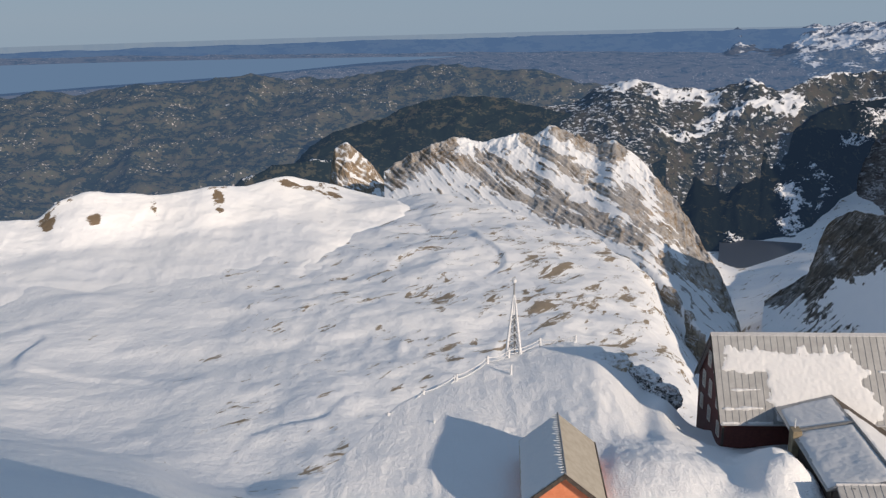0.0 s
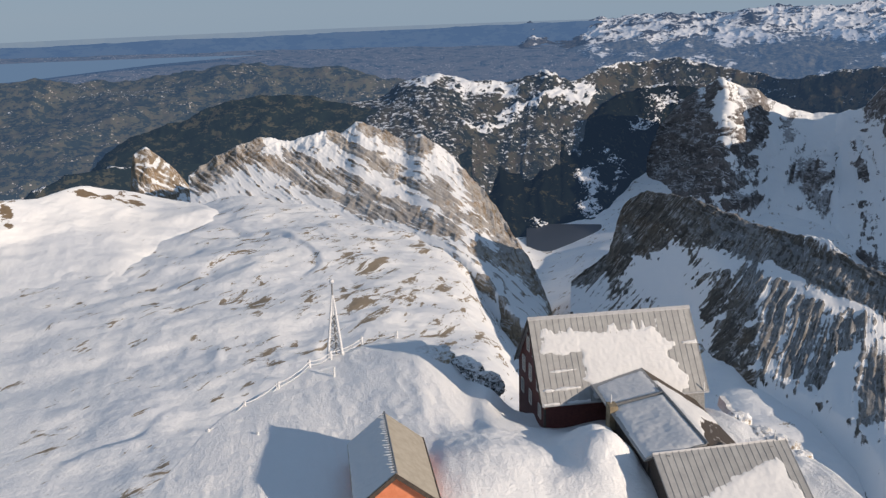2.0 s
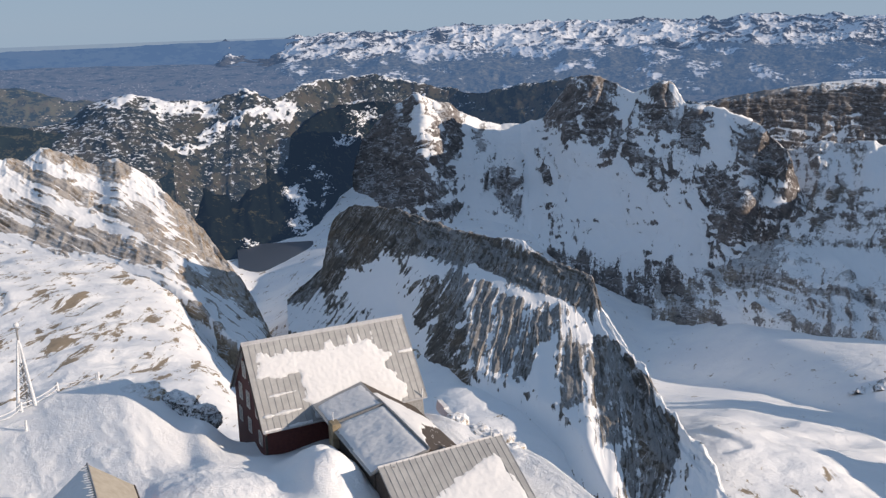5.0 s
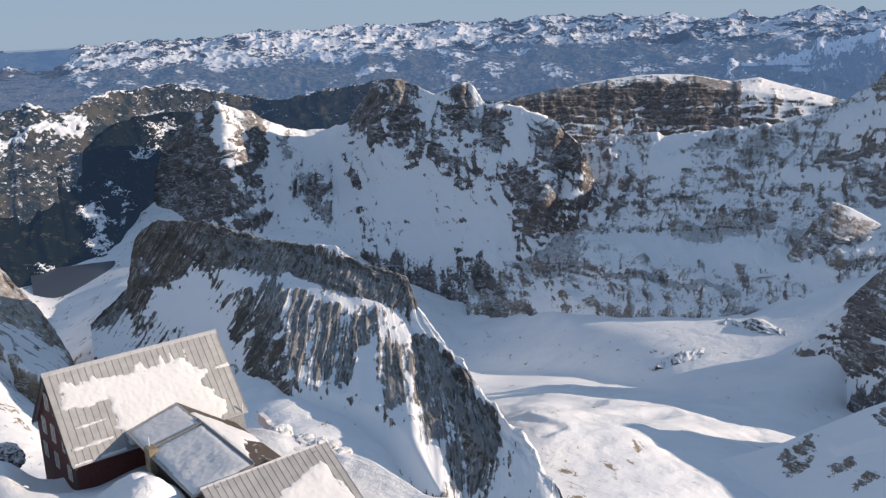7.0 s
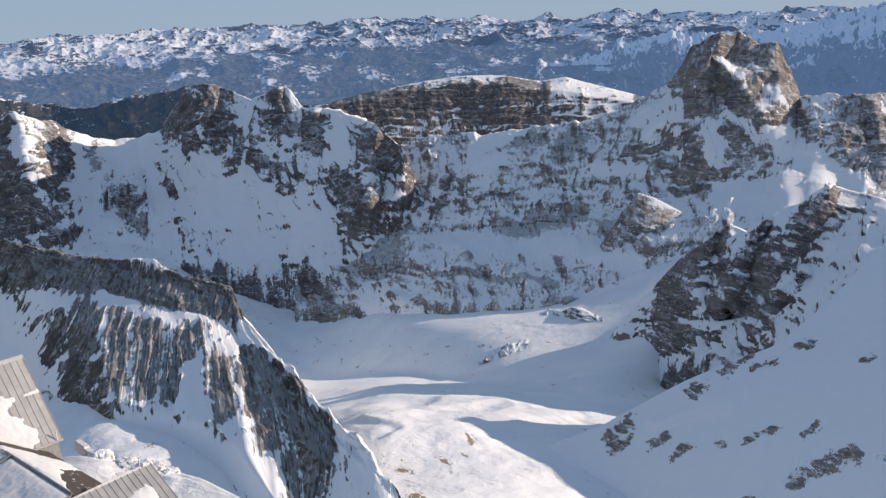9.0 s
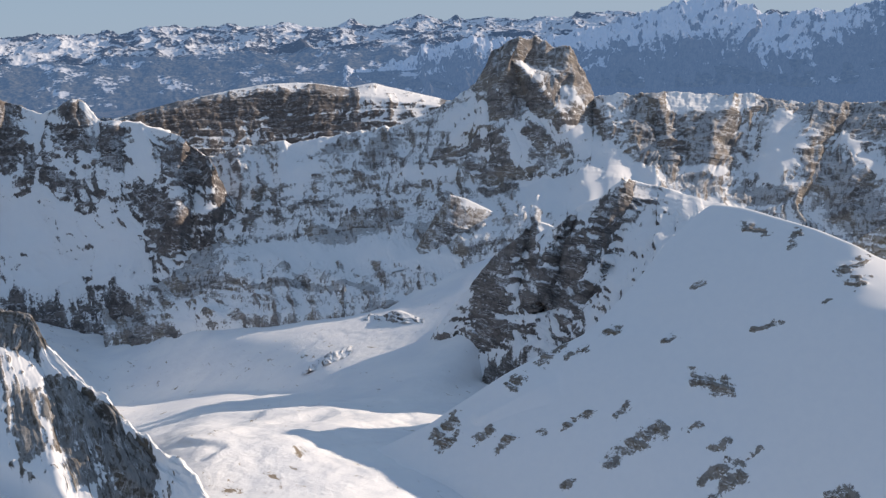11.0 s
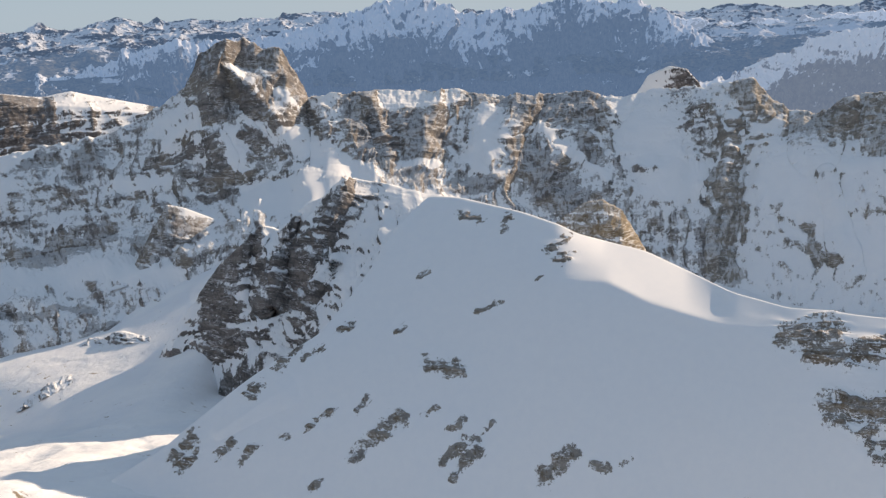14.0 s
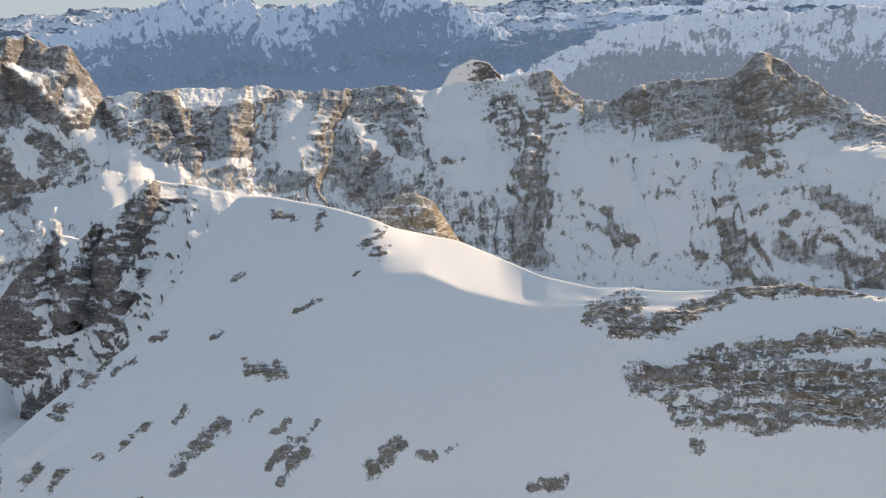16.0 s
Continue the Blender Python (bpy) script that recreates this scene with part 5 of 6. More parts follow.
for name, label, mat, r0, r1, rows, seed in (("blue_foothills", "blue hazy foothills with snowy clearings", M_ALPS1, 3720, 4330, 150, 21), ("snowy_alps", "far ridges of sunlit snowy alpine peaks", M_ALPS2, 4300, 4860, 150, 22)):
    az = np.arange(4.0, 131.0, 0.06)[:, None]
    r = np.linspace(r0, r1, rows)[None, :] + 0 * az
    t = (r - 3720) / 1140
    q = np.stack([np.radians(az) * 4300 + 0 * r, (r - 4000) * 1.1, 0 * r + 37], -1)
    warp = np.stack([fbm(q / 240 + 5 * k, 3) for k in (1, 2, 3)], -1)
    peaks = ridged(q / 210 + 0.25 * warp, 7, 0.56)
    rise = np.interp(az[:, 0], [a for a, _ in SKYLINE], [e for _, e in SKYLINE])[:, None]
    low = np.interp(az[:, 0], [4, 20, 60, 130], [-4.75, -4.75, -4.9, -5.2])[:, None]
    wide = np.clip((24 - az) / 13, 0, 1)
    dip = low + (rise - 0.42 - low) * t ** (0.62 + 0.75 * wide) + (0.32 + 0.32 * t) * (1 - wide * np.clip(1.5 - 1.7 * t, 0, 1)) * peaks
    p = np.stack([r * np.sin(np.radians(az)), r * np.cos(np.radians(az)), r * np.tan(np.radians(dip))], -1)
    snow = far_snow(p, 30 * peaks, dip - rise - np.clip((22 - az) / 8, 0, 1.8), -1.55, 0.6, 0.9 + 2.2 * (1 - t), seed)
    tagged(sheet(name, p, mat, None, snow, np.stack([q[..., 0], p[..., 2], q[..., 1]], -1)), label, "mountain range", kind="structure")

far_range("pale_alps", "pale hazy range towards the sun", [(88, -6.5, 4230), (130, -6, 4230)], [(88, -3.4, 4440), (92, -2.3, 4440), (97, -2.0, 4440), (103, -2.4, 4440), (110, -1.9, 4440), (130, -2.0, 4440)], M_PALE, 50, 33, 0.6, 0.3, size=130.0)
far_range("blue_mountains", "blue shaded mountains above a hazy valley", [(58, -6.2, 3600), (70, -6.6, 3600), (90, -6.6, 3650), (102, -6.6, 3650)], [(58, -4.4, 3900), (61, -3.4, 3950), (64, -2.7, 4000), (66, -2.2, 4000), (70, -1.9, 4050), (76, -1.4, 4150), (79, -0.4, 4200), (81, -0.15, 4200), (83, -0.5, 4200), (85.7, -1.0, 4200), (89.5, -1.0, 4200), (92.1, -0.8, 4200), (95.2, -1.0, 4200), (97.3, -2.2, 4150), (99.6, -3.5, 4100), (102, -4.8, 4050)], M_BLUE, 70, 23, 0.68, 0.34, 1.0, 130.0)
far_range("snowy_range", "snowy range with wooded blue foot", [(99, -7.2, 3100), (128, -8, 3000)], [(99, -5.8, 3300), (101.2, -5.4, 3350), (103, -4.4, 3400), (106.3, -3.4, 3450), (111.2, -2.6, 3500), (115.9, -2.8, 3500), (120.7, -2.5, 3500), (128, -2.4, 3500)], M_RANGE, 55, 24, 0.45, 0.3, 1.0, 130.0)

# ---- building materials ----
def plain(name, a, b, scale=3.0, rough=0.6, metal=0.0, relief=0.2, vary=0.0):
    k = Mat(name)
    col = k.mix(k.step(k.noise(scale, 6, 0.65), 0.3, 0.7), a, b)
    if vary:
        o = k.t.nodes.new("ShaderNodeObjectInfo")
        col = k.mix(k.math("MULTIPLY", o.outputs["Random"], vary), col, tuple(v * 0.6 for v in a))
    k.bump(k.noise(scale * 6, 5, 0.6), relief, 0.02)
    return k.done(col, rough, metal)


M_SHEET = plain("weathered_grey_roof_sheet", (0.34, 0.34, 0.34), (0.43, 0.43, 0.425), 1.2, 0.6, 0.15, 0.15, 0.25)
M_RIDGECAP = plain("pale_ridge_cap", (0.42, 0.42, 0.43), (0.52, 0.52, 0.53), 2.0, 0.5, 0.2)
M_RED = plain("dark_red_painted_shingle", (0.085, 0.022, 0.018), (0.13, 0.035, 0.027), 4.0, 0.75, 0.0, 0.5)
M_DARKWOOD = plain("dark_weathered_timber", (0.045, 0.035, 0.03), (0.09, 0.07, 0.055), 5.0, 0.8)
M_FRAME = plain("pale_window_frame", (0.62, 0.58, 0.52), (0.72, 0.69, 0.63), 6.0, 0.6)
M_ORANGE = plain("orange_plaster", (0.62, 0.20, 0.095), (0.70, 0.25, 0.13), 2.5, 0.8, 0.0, 0.3)
M_TAN = plain("tan_fibre_roof_board", (0.36, 0.32, 0.26), (0.44, 0.40, 0.33), 1.5, 0.75, 0.0, 0.3)
M_FROST = plain("rimed_metal", (0.55, 0.56, 0.58), (0.82, 0.83, 0.84), 7.0, 0.7, 0.0, 0.6)
M_STEEL = plain("dull_galvanised_steel", (0.22, 0.22, 0.22), (0.34, 0.34, 0.34), 5.0, 0.5, 0.5)
M_STONE = plain("lichened_brown_stone", (0.16, 0.12, 0.075), (0.36, 0.30, 0.20), 0.9, 0.85, 0.0, 0.8)
M_ROOFSNOW = snow_mat("drifted_roof_snow", relief=0.12, near=True, pale=((0.70, 0.705, 0.715), (0.78, 0.78, 0.785)))
_g = Mat("dim_window_glass")
_g.b.inputs["Specular IOR Level"].default_value = 0.6
M_GLASS = _g.done((0.30, 0.29, 0.27), 0.12)


def part(name, bm, material, parent, label="", smooth=False):
    """Links a bmesh as one mesh object under a thing or a part."""
    mesh = bpy.data.meshes.new(name)
    bmesh.ops.recalc_face_normals(bm, faces=bm.faces)
    bm.to_mesh(mesh)
    bm.free()
    mesh.materials.append(material)
    if smooth:
        for f in mesh.polygons:
            f.use_smooth = True
    ob = new(name, mesh)
    ob.parent = parent
    if label:
        ob["label"] = label
    return ob


def thing(name, m, label, category, group=""):
    ob = new(name)
    ob.matrix_world = m
    return tagged(ob, label, category, group)


def box(bm, lo, hi, bevel=0.0):
    made = bmesh.ops.create_cube(bm, size=1)["verts"]
    for v in made:
        v.co = Vector([lo[i] + (v.co[i] + 0.5) * (hi[i] - lo[i]) for i in range(3)])
    if bevel:
        edges = {e for v in made for e in v.link_edges}
        bmesh.ops.bevel(bm, geom=list(edges), offset=bevel, segments=1, affect="EDGES")
    return bm


def slab(bm, corners, thick):
    """A plate from four corners, as thick as given below them."""
    c = [Vector(p) for p in corners]
    n = (c[1] - c[0]).cross(c[3] - c[0]).normalized()
    n = n if n.z >= 0 else -n
    top = [bm.verts.new(p) for p in c]
    low = [bm.verts.new(p - n * thick) for p in c]
    bm.faces.new(top)
    bm.faces.new(low[::-1])
    for i in range(len(c)):
        j = (i + 1) % len(c)
        bm.faces.new((top[i], low[i], low[j], top[j]))
    return bm


def rod(bm, a, b, r0, r1=None, sides=8):
    a, b = Vector(a), Vector(b)
    d = b - a
    m = Matrix.Translation((a + b) / 2) @ d.to_track_quat("Z", "Y").to_matrix().to_4x4()
    bmesh.ops.create_cone(bm, cap_ends=True, segments=sides, radius1=r0, radius2=r0 if r1 is None else r1, depth=d.length, matrix=m)
    return bm


def tube(pts, r, sides=6):
    """One bent tube through the points."""
    bm = bmesh.new()
    rings = []
    for i, p in enumerate(pts):
        d = (pts[min(i + 1, len(pts) - 1)] - pts[max(i - 1, 0)]).normalized()
        q = d.to_track_quat("Z", "Y")
        rings.append([bm.verts.new(p + q @ Vector((r * math.cos(a), r * math.sin(a), 0))) for a in (2 * math.pi * k / sides for k in range(sides))])
    for a, b in zip(rings, rings[1:]):
        for k in range(sides):
            bm.faces.new((a[k], a[(k + 1) % sides], b[(k + 1) % sides], b[k]))
    bm.faces.new(rings[0][::-1])
    bm.faces.new(rings[-1])
    return bm


def prism(bm, outline, x0, x1):
    """An outline of (y, z) drawn out along x."""
    a = [bm.verts.new((x0, y, z)) for y, z in outline]
    b = [bm.verts.new((x1, y, z)) for y, z in outline]
    bm.faces.new(a)
    bm.faces.new(b[::-1])
    for i in range(len(outline)):
        j = (i + 1) % len(outline)
        bm.faces.new((a[i], b[i], b[j], a[j]))
    return bm


def frame_at(origin, along):
    """A level frame at origin whose x runs along the given way."""
    x = Vector((along[0], along[1], 0)).normalized()
    y = Vector((-x.y, x.x, 0))
    m = Matrix.Identity(4)
    m.col[0][:3], m.col[1][:3], m.col[2][:3], m.col[3][:3] = x, y, (0, 0, 1), origin
    return m


def snow_patch(name, outline, parent, plane, thick=0.22, fray=0.35, cell=0.13, seed=0.0, fingers=0.0):
    """Drifted snow on a roof: outline in roof coordinates (along, down), plane gives origin, along, down and normal."""
    o, ex, ey, ez = [np.array(v, float) for v in plane]
    poly = np.array(outline, float)
    lo, hi = poly.min(0) - 0.5, poly.max(0) + 0.5
    u, v = np.meshgrid(np.arange(lo[0], hi[0], cell), np.arange(lo[1], hi[1], cell), indexing="ij")
    inside = np.zeros(u.shape, bool)
    dist = np.full(u.shape, 1e9)
    for i in range(len(poly)):
        (x0, y0), (x1, y1) = poly[i], poly[(i + 1) % len(poly)]
        cross = ((y0 > v) != (y1 > v)) & (u < (x1 - x0) * (v - y0) / (y1 - y0 + 1e-9) + x0)
        inside ^= cross
        t = np.clip(((u - x0) * (x1 - x0) + (v - y0) * (y1 - y0)) / ((x1 - x0) ** 2 + (y1 - y0) ** 2), 0, 1)
        dist = np.minimum(dist, np.hypot(u - x0 - t * (x1 - x0), v - y0 - t * (y1 - y0)))
    sd = np.where(inside, dist, -dist)
    q = np.stack([u, v, 0 * u + seed], -1)
    sd = sd + fray * fbm(q * 1.3, 4) + fingers * np.clip(1.2 - np.abs(v - poly[:, 1].min()) / 0.8, 0, 1) * vnoise(q * (2.1, 0.3, 1))
    h = thick * (1 - np.exp(-np.clip(sd, 0, None) / 0.25)) * (1 + 0.35 * fbm(q * 0.8 + 9, 3)) - 0.03 + 0.02 * vnoise(q * 4)
    keep = sd > -0.02
    pts = o + u[..., None] * ex + v[..., None] * ey + h[..., None] * ez
    idx = -np.ones(u.shape, int)
    idx[keep] = np.arange(keep.sum())
    quad = keep[:-1, :-1] & keep[1:, :-1] & keep[1:, 1:] & keep[:-1, 1:]
    f = np.stack([idx[:-1, :-1], idx[1:, :-1], idx[1:, 1:], idx[:-1, 1:]], -1)[quad]
    mesh = bpy.data.meshes.new(name)
    mesh.from_pydata(pts[keep].tolist(), [], f.tolist())
    mesh.polygons.foreach_set("use_smooth", np.ones(len(mesh.polygons), dtype=bool))
    mesh.materials.append(M_ROOFSNOW)
    ob = new(name, mesh)
    ob.parent = parent
    ob["label"] = "white drifted snow lying on the roof"
    return ob


def panels(parent, plane, length, slope, cols, rows, material, name="roof_panel"):
    """Sheets with a raised seam at one side, side by side over a roof."""
    o, ex, ey, ez = [Vector(v) for v in plane]
    w, h = length / cols, slope / rows
    bm = bmesh.new()
    box(bm, (0.0, 0.01, 0.0), (w - 0.03, h + 0.04, 0.025))
    box(bm, (w - 0.05, 0.01, 0.0), (w + 0.004, h + 0.04, 0.06))
    mesh = bpy.data.meshes.new(name)
    bmesh.ops.recalc_face_normals(bm, faces=bm.faces)
    bm.to_mesh(mesh)
    bm.free()
    mesh.materials.append(material)
    base = Matrix.Identity(4)
    base.col[0][:3], base.col[1][:3], base.col[2][:3] = ex, ey, ez
    for i in range(cols):
        for j in range(rows):
            ob = new(name, mesh)
            ob.parent = parent
            ob.matrix_local = Matrix.Translation(o + ex * (w * i) + ey * (h * j) + ez * (0.006 * (rows - j))) @ base


def window(parent, x, y, z, w, h, face=-1):
    """A framed window let into a wall that faces along x."""
    bm = bmesh.new()
    t = 0.09
    for a, b in (((y - w / 2, z), (y - w / 2 + t, z + h)), ((y + w / 2 - t, z), (y + w / 2, z + h)), ((y - w / 2, z), (y + w / 2, z + t)), ((y - w / 2, z + h - t), (y + w / 2, z + h)), ((y - t / 3, z), (y + t / 3, z + h))):
        box(bm, (x + face * 0.09, a[0], a[1]), (x + 0.02, b[0], b[1]))
    win = part("window", bm, M_FRAME, parent, "pale painted window frame")
    part("pane", box(bmesh.new(), (x + face * 0.04, y - w / 2 + t, z + t), (x - 0.01, y + w / 2 - t, z + h - t)), M_GLASS, win)


# ---- hotel ----
HR = 15.9
hotel = thing("mountain_hotel", frame_at((23.99, 76.82, -28.0), (15.89, -0.89)), "dark red mountain hotel with a snowy grey metal roof", "building")
FH, FD, BH, BD = 5.2, 6.55, 5.4, 6.0
fl = math.hypot(FH, FD)
front = ((0, 0, 0.0), (1, 0, 0), (0, -FH / fl, -FD / fl), (0, -FD / fl, FH / fl))
part("wall", prism(bmesh.new(), [(-FH + 0.45, -12), (-FH + 0.45, -FD + 0.35), (0, -0.35), (BH - 0.45, -BD + 0.3), (BH - 0.45, -12)], 0.35, HR - 0.35), M_RED, hotel, "dark red shingled wall")
part("roof", slab(bmesh.new(), [(0, 0, 0), (HR, 0, 0), (HR, -FH, -FD), (0, -FH, -FD)], 0.16), M_SHEET, hotel, "grey metal roof")
part("roof", slab(bmesh.new(), [(0, 0, 0), (0, BH, -BD), (HR, BH, -BD), (HR, 0, 0)], 0.16), M_SHEET, hotel, "grey metal roof")
panels(hotel, front, HR, fl - 0.05, 27, 5, M_SHEET)
part("ridge_cap", prism(bmesh.new(), [(-0.22, -0.2), (-0.2, -0.1), (0, 0.13), (0.2, -0.05), (0.22, -0.2), (0, 0.04)], -0.05, HR + 0.05), M_RIDGECAP, hotel)
part("gutter", box(bmesh.new(), (0, -FH - 0.14, -FD - 0.12), (HR, -FH + 0.02, -FD + 0.03), 0.03), M_RIDGECAP, hotel)
for y0, z0, y1, z1 in ((-FH, -FD, 0, 0), (0, 0, BH, -BD)):
    for x in (-0.06, HR):
        part("bargeboard", slab(bmesh.new(), [(x, y0, z0 - 0.02), (x + 0.06, y0, z0 - 0.02), (x + 0.06, y1, z1 - 0.02), (x, y1, z1 - 0.02)], 0.3), M_DARKWOOD, hotel)
for y, z, h in ((-1.1, -3.6, 1.5), (1.0, -3.6, 1.5), (-2.6, -6.3, 1.6), (0.2, -6.3, 1.6), (2.7, -6.3, 1.6), (-3.2, -8.6, 1.3), (0.2, -8.7, 1.4), (3.2, -8.7, 1.4)):
    window(hotel, 0.35, y, z, 0.95, h)
part("corner_board", box(bmesh.new(), (0.28, -FH + 0.4, -12), (0.48, -FH + 0.55, -FD + 0.2)), M_DARKWOOD, hotel)
snow_patch("roof_snow", [(0.4, 3.6), (0.8, 2.2), (1.3, 1.1), (4, 1.2), (7.5, 1.5), (11.9, 1.6), (12.8, 2.7), (13.9, 3.4), (13.0, 4.5), (13.8, 5.6), (14.3, 7.0), (14.3, 8.25), (9.8, 8.3), (4.6, 8.3), (4.9, 7.4), (4.3, 6.4), (4.4, 5.1), (4.2, 3.9), (2.5, 3.8)], hotel, front, 0.17, 0.55, 0.10, 1.0, 1.1)
snow_patch("roof_snow", [(14.3, 3.35), (15.85, 3.3), (15.85, 3.7), (14.3, 3.75)], hotel, front, 0.4, 0.2, 0.08, 2.0)
for y in (5.25, 6.95):
    snow_patch("roof_snow", [(0.2, y), (2.0, y - 0.08), (3.9, y - 0.1), (3.9, y + 0.1), (1.4, y + 0.2), (0.2, y + 0.16)], hotel, front, 0.38, 0.26, 0.07, 3.0 + y)
snow_patch("roof_snow", [(0.1, 8.15), (4.6, 8.1), (4.6, 8.42), (0.1, 8.45)], hotel, front, 0.35, 0.14, 0.08, 4.0)
# lower roof strip under the eave
part("cladding", slab(bmesh.new(), [(9.0, -FH + 0.3, -FD - 0.1), (HR - 0.3, -FH + 0.3, -FD - 0.1), (HR - 0.3, -FH - 0.3, -FD - 3.6), (9.0, -FH - 0.3, -FD - 3.6)], 0.1), M_STEEL, hotel, "dark grey metal cladding")
part("pole", rod(bmesh.new(), (HR - 0.5, -FH, -FD), (HR - 0.5, -FH, -FD + 0.9), 0.05), M_FROST, hotel)

# ---- connecting wing ----
wing = thing("connecting_wing", frame_at((32.15, 57.2, -32.35), (0.95, 9.6)), "low snow-covered wing joining the hotel and the annex", "building")
# x runs to the hotel, y to the left of that way
WL = 15.6
for side, w, d, nm in ((1, 5.0, 0.95, "roof"), (-1, 4.8, 3.0, "roof")):
    part(nm, slab(bmesh.new(), [(0, 0, 0), (WL, 0, 0), (WL, side * w, -d), (0, side * w, -d)], 0.14), M_SHEET if side > 0 else M_DARKWOOD, wing, "grey metal roof under snow" if side > 0 else "dark boarded roof under snow")
part("wall", prism(bmesh.new(), [(4.6, -8), (4.6, -1.1), (0, -0.25), (-4.4, -3.0), (-4.4, -8)], 0.1, WL - 5.5), M_DARKWOOD, wing, "dark timber wall")
part("ridge_cap", rod(bmesh.new(), (0, 0, 0.06), (WL - 4.8, 0, 0.06), 0.09), M_STEEL, wing)
wl, wr = math.hypot(5.0, 0.95), math.hypot(4.8, 3.0)
snow_patch("roof_snow", [(0.05, 0.12), (9.5, 0.12), (9.5, 3.6), (9.0, 4.9), (0.05, 4.95)], wing, ((0, 0, 0), (1, 0, 0), (0, 5.0 / wl, -0.95 / wl), (0, 0.95 / wl, 5.0 / wl)), 0.2, 0.06, 0.14, 5.0)
snow_patch("roof_snow", [(9.9, 0.12), (15.0, 0.15), (14.6, 3.0), (14.0, 4.9), (9.9, 4.95)], wing, ((0, 0, 0), (1, 0, 0), (0, 5.0 / wl, -0.95 / wl), (0, 0.95 / wl, 5.0 / wl)), 0.10, 0.06, 0.14, 6.0)
part("step_trim", slab(bmesh.new(), [(9.62, 0.0, 0.16), (9.85, 0.0, 0.16), (9.85, 5.0, -0.79), (9.62, 5.0, -0.79)], 0.3), M_STEEL, wing)
snow_patch("roof_snow", [(13.0, 0.15), (12.6, 2.6), (10.8, 5.3), (8.8, 5.5), (7.6, 3.4), (5.2, 2.0), (2.6, 1.1), (0.3, 0.15)], wing, ((0, 0, 0), (1, 0, 0), (0, -4.8 / wr, -3.0 / wr), (0, -3.0 / wr, 4.8 / wr)), 0.2, 0.3, 0.13, 7.0)
for k in range(11):
    a = 0.3 + 0.68 * k
    snow_patch("roof_snow", [(a, 1.0 + 0.22 * k), (a + 0.3, 1.2 + 0.22 * k), (a + 0.14, 5.0), (a - 0.1, 4.9)], wing, ((0, 0, 0), (1, 0, 0), (0, -4.8 / wr, -3.0 / wr), (0, -3.0 / wr, 4.8 / wr)), 0.06, 0.15, 0.08, 8.0 + k)
chim = part("chimney", box(bmesh.new(), (8.4, 4.4, -2.6), (9.5, 5.15, -0.35), 0.04), M_STONE, wing, "squat brown stone chimney")
part("pole", rod(bmesh.new(), (9.2, 4.8, -0.4), (9.2, 4.8, 0.45), 0.05), M_FROST, chim)

# ---- low rimed wall beside the wing ----
bm = bmesh.new()
for k in range(9):
    a, b = Vector((42.9, 74.2, -36.9)).lerp(Vector((40.9, 64.6, -36.9)), k / 9), Vector((42.9, 74.2, -36.9)).lerp(Vector((40.9, 64.6, -36.9)), (k + 1) / 9)
    lift = 0.1 * math.sin(2.3 * k)
    slab(bm, [(a.x - 0.25, a.y, a.z + lift), (b.x - 0.25, b.y, b.z + lift), (b.x + 0.3, b.y, b.z + lift - 0.08), (a.x + 0.3, a.y, a.z + lift - 0.08)], 1.0)
retaining = part("retaining_wall", bm, M_FROST, None, "low stone wall crusted with rime")
tagged(retaining, "low stone wall crusted with rime beside the wing", "wall")

# ---- annex ----
AL = 10.75
annex = thing("annex", frame_at((27.35, 56.55, -32.25), (10.7, -0.35)), "grey metal-roofed annex with drifted snow", "building")
AH, AD = 6.6, 4.3
al = math.hypot(AH, AD)
aplane = ((0, 0, 0), (1, 0, 0), (0, -AH / al, -AD / al), (0, -AD / al, AH / al))
part("roof", slab(bmesh.new(), [(0, 0, 0), (AL, 0, 0), (AL, -AH, -AD), (0, -AH, -AD)], 0.16), M_SHEET, annex, "grey standing-seam metal roof")
part("roof", slab(bmesh.new(), [(0, 0, 0), (0, 1.6, -1.2), (AL, 1.6, -1.2), (AL, 0, 0)], 0.16), M_SHEET, annex, "grey standing-seam metal roof")
panels(annex, aplane, AL, al - 0.05, 21, 3, M_SHEET)
part("wall", prism(bmesh.new(), [(-AH + 0.5, -9), (-AH + 0.5, -AD + 0.2), (0, -0.35), (1.3, -1.3), (1.3, -9)], 0.3, AL - 0.3), M_DARKWOOD, annex, "dark weathered wall")
part("ridge_cap", prism(bmesh.new(), [(-0.18, -0.12), (0, 0.12), (0.18, -0.12), (0, 0.03)], -0.05, AL + 0.05), M_RIDGECAP, annex)
snow_patch("roof_snow", [(1.2, 4.6), (2.6, 3.5), (4.6, 2.8), (6.2, 2.2), (8.0, 1.5), (9.4, 1.3), (9.9, 2.0), (9.7, 3.0), (10.2, 4.0), (10.2, 5.6), (10.1, 7.7), (0.5, 7.7), (0.6, 5.6)], annex, aplane, 0.16, 0.3, 0.11, 9.0)
part("pole", rod(bmesh.new(), (AL - 0.9, 0, 0), (AL - 0.9, 0, 0.85), 0.05), M_FROST, annex)
part("vent", box(bmesh.new(), (AL - 0.75, -0.15, 0.0), (AL - 0.35, 0.2, 0.3), 0.03), M_FROST, annex)
for x, y in ((0.9, -0.35), (AL - 1.6, -0.5)):
    part("snow_hook", box(bmesh.new(), (x, y, y * AD / AH), (x + 0.35, y + 0.14, y * AD / AH + 0.12), 0.02), M_STEEL, annex)

# ---- orange hut ----
hut = thing("orange_hut", frame_at((7.75, 54.9, -30.2), (0.67, 9.85)), "small orange plastered hut with a steep snowy roof", "hut")
UL, UH, UD = 9.9, 3.0, 2.45
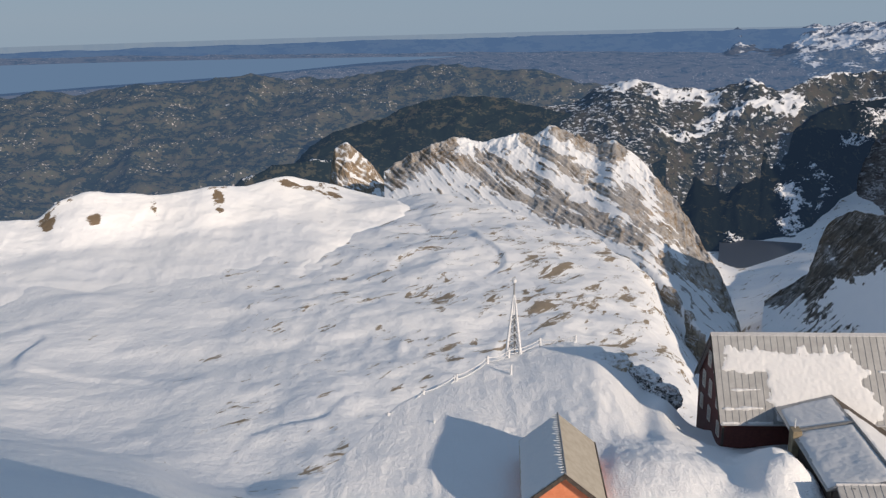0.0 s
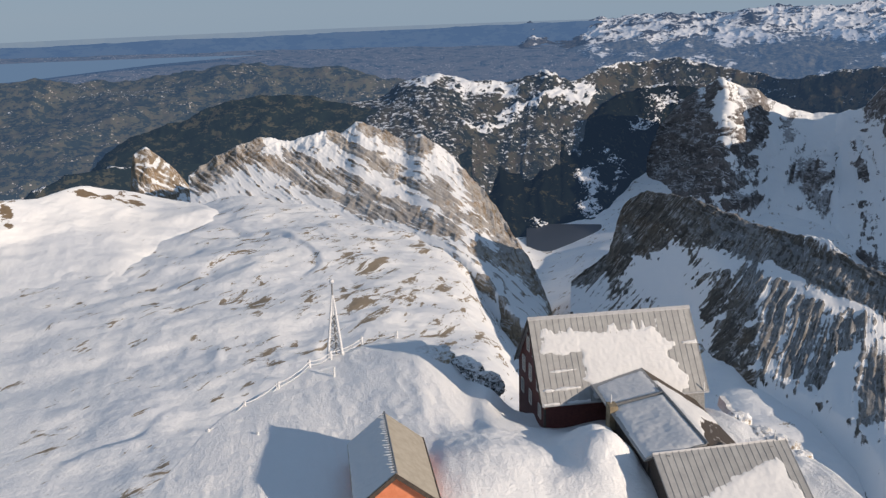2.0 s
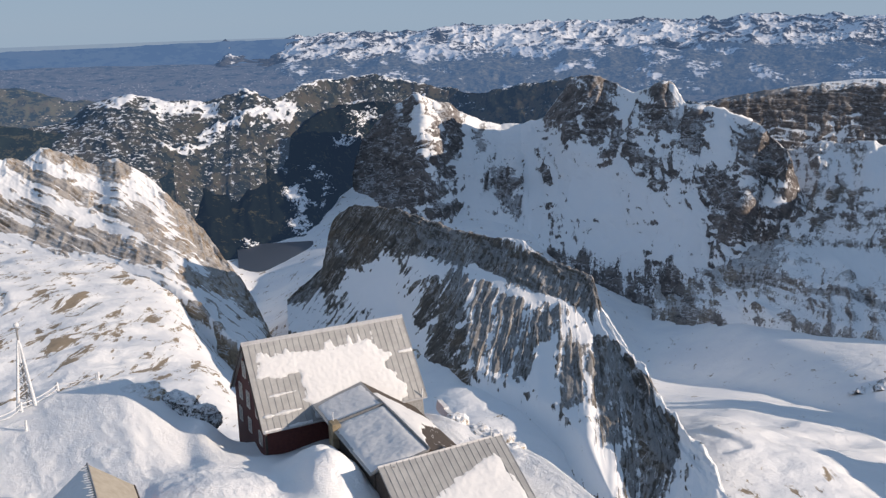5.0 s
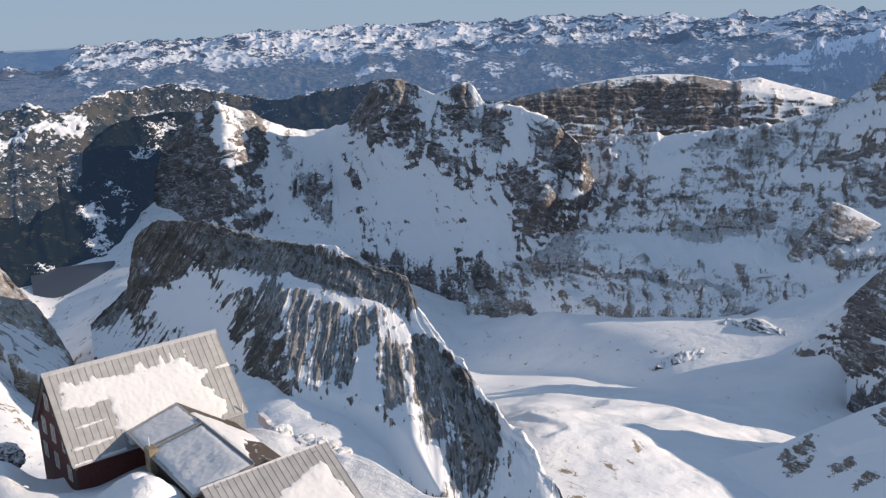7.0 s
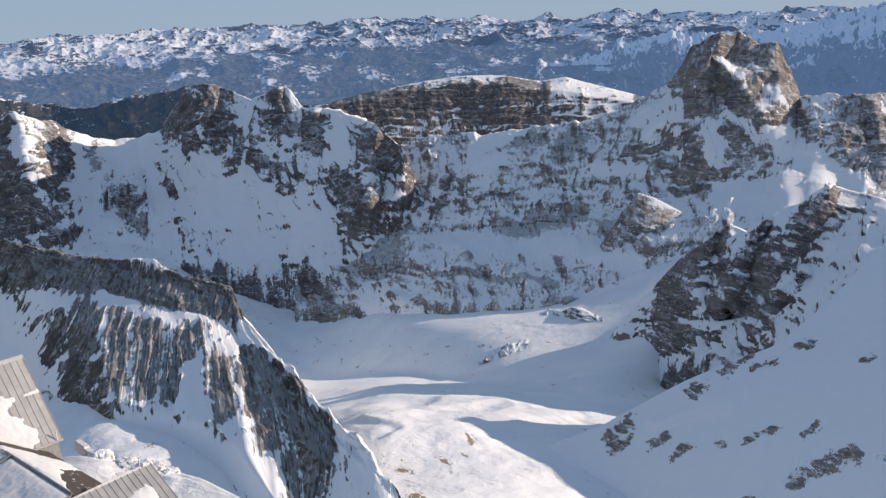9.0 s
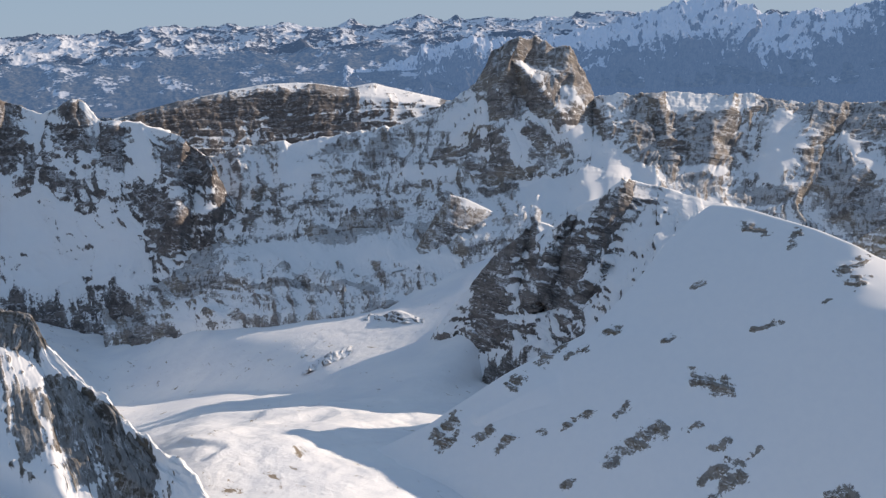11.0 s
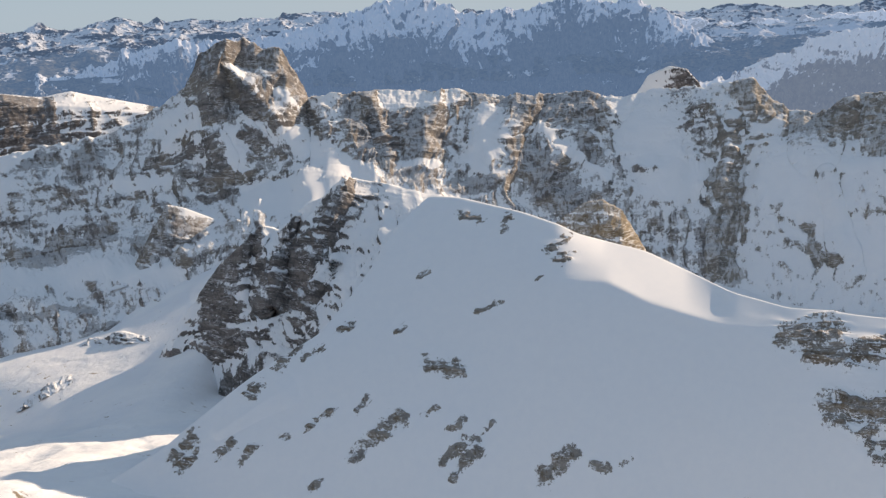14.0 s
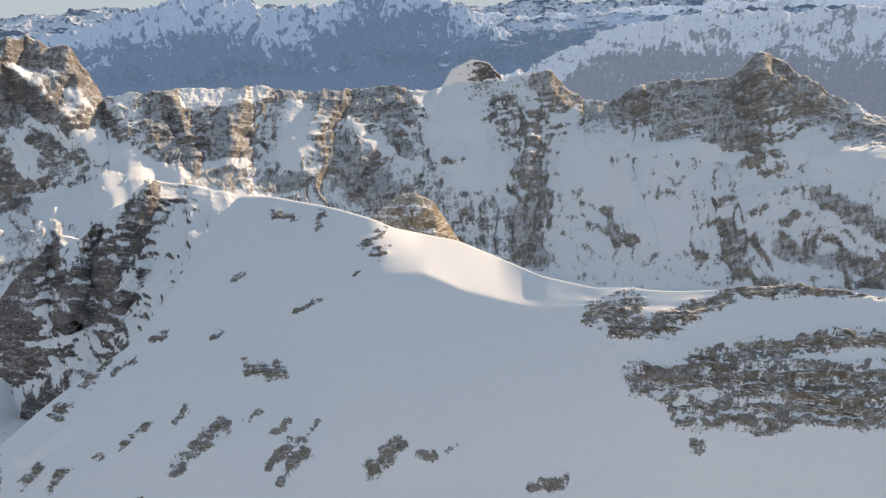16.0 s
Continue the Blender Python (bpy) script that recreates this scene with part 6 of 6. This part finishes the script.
part("wall", prism(bmesh.new(), [(UH - 0.45, -6), (UH - 0.45, -UD + 0.2), (0, -0.3), (-UH + 0.45, -UD + 0.2), (-UH + 0.45, -6)], 0.45, UL - 0.2), M_ORANGE, hut, "orange plastered wall")
part("roof", slab(bmesh.new(), [(0, 0, 0), (UL, 0, 0), (UL, UH, -UD), (0, UH, -UD)], 0.15), M_TAN, hut, "roof slope buried in snow")
part("roof", slab(bmesh.new(), [(0, 0, 0), (0, -UH, -UD), (UL, -UH, -UD), (UL, 0, 0)], 0.15), M_TAN, hut, "bare tan roof slope")
ul = math.hypot(UH, UD)
snow_patch("roof_snow", [(0.0, 0.05), (UL, 0.05), (UL, ul), (0.0, ul)], hut, ((0, 0, 0), (1, 0, 0), (0, UH / ul, -UD / ul), (0, UD / ul, UH / ul)), 0.16, 0.05, 0.12, 10.0)
part("ridge_cap", rod(bmesh.new(), (-0.05, -0.04, 0.0), (UL + 0.05, -0.04, 0.0), 0.08), M_STEEL, hut)
for s in (1, -1):
    part("bargeboard", slab(bmesh.new(), [(-0.08, 0, 0.0), (0.0, 0, 0.0), (0.0, s * UH, -UD), (-0.08, s * UH, -UD)], 0.3), M_DARKWOOD, hut)
part("gutter", rod(bmesh.new(), (0, -UH - 0.03, -UD - 0.03), (UL, -UH - 0.03, -UD - 0.03), 0.07), M_DARKWOOD, hut)
rng = random.Random(4)
for k in range(26):
    x = 0.2 + k * 0.37
    part("rime_feather", rod(bmesh.new(), (x, 0.02, 0.0), (x + rng.uniform(-0.1, 0.1), 0.3 + rng.uniform(0, 0.35), 0.02), 0.06, 0.015, 5), M_FROST, hut)

# ---- measuring mast ----
mast = thing("lattice_mast", pose(7.0, 89.6, -34.5), "rime-covered lattice mast with instruments on top", "mast")
MH = 6.2
feet = [Vector((0.95 * math.cos(a), 0.95 * math.sin(a), -0.6)) for a in (radians(200), radians(320), radians(80))]
tops = [Vector((0.10 * math.cos(a), 0.10 * math.sin(a), MH)) for a in (radians(200), radians(320), radians(80))]
for i in range(3):
    part("leg", rod(bmesh.new(), feet[i], tops[i], 0.17 if i < 2 else 0.10, 0.11), M_FROST if i < 2 else M_STEEL, mast, "leg caked with rime" if i < 2 else "")
for k in range(7):
    f, g = 0.12 + k * 0.12, 0.12 + (k + 1) * 0.12
    for i in range(3):
        j = (i + 1) % 3
        part("strut", rod(bmesh.new(), feet[i].lerp(tops[i], f), feet[j].lerp(tops[j], f), 0.035, None, 6), M_STEEL, mast)
        part("brace", rod(bmesh.new(), feet[i].lerp(tops[i], f), feet[j].lerp(tops[j], min(g, 1)), 0.05, None, 6), M_FROST if i == 0 else M_STEEL, mast)
part("top_tube", rod(bmesh.new(), (0, 0, MH - 0.5), (0, 0, MH + 1.7), 0.09), M_STEEL, mast)
part("rime_sleeve", rod(bmesh.new(), (-0.02, 0, MH - 1.9), (-0.02, 0, MH + 0.3), 0.24, 0.14), M_FROST, mast, "thick white rime")
bm = bmesh.new()
bmesh.ops.create_icosphere(bm, subdivisions=2, radius=0.26, matrix=Matrix.Translation((0, 0, MH + 1.75)))
part("instrument", bm, M_FROST, mast, "instrument head under rime")

# ---- fence along the edge of the snow ----
POSTS = [(-5.5, 73.2, -34.7), (-2.4, 78.1, -34.7), (0.7, 82.0, -34.7), (4.1, 86.6, -34.6), (6.4, 88.3, -34.5), (10.0, 91.0, -34.3), (13.7, 90.6, -33.9)]
fence = thing("rope_fence", pose(0, 0, 0), "rimed post and cable fence along the snow edge", "fence")
for i, (x, y, z) in enumerate(POSTS):
    post = part("post", rod(bmesh.new(), (x, y, z - 0.8), (x + rng.uniform(-0.08, 0.08), y, z + 0.95), 0.15, 0.11), M_FROST, fence, "post caked with rime")
    part("rime_cap", rod(bmesh.new(), (x - 0.12, y, z + 0.1), (x - 0.22, y + 0.1, z + 0.8), 0.12, 0.05, 6), M_FROST, post)
    if i:
        a, b = Vector(POSTS[i - 1]), Vector((x, y, z))
        for h, r in ((0.75, 0.05), (0.35, 0.04)):
            pts = [a.lerp(b, t / 6) + Vector((0, 0, h - 0.25 * (1 - (t / 3 - 1) ** 2))) for t in range(7)]
            part("cable", tube(pts, r), M_FROST, fence)
for x, y, z in ((-1.45, 71.4, -34.7), (6.2, 83.5, -34.4)):
    st = thing("marker_post", pose(x, y, z), "short rimed marker post standing in the snow", "post", "marker posts")
    part("stake", rod(bmesh.new(), (0, 0, -0.6), (0.05, 0, 0.95), 0.13, 0.1), M_FROST, st)
    part("rime_flag", rod(bmesh.new(), (0, 0, 0.5), (-0.9, 0.2, 0.35), 0.06, 0.02, 6), M_FROST, st)


# ---- rocks on the summit ridge ----
def boulder(name, at, size, seed, mat, label):
    bm = bmesh.new()
    bmesh.ops.create_icosphere(bm, subdivisions=4, radius=1.0)
    co = np.array([v.co[:] for v in bm.verts])
    d = 1 + 0.32 * fbm(co * 1.2 + seed, 4) + 0.22 * ridged(co * 2.4 + seed, 4)
    for v, p in zip(bm.verts, co * d[:, None] * np.array(size)):
        v.co = p
    ob = part(name, bm, mat, None, label)
    ob.matrix_world = pose(*at, 0, 0, seed * 40)
    return tagged(ob, label, "rock")


M_OUTCROP = rock_mat("brown_outcrop_with_rime", light=(0.50, 0.40, 0.27), dark=(0.26, 0.20, 0.13), grain=0.5, bed_scale=1.5, dust=0.9, laid=False)
# dark colour paints the shade of a snow hollow onto two stand-in boulders
M_HOLLOW_SHADE = rock_mat("hollow_shade_with_snow", light=(0.12, 0.11, 0.10), dark=(0.04, 0.04, 0.04), grain=0.6, bed_scale=2.0, dust=0.8, laid=False)
boulder("rock_outcrop", (16.2, 85.6, -34.9), (3.0, 1.9, 1.5), 1.0, M_OUTCROP, "brown rock outcrop half covered with rime")
boulder("rock_outcrop", (14.2, 87.6, -35.0), (2.2, 1.6, 1.1), 2.0, M_OUTCROP, "brown rock outcrop half covered with rime")
boulder("hollow_shade_boulder", (19.8, 83.9, -35.9), (2.2, 1.5, 1.6), 3.0, M_HOLLOW_SHADE, "dark boulder standing in for a shaded snow hollow")
boulder("hollow_shade_boulder", (21.3, 81.7, -36.6), (1.7, 1.3, 1.4), 4.0, M_HOLLOW_SHADE, "dark boulder standing in for a shaded snow hollow")
for k, (x, y, z) in enumerate(((42.6, 66.5, -37.6), (43.2, 64.5, -37.6), (43.4, 62.0, -37.8), (42.0, 69.5, -37.4))):
    boulder("rock_outcrop", (x, y, z), (1.2, 1.5, 0.8), 5.0 + k, M_OUTCROP, "brown rocks beside the wing")
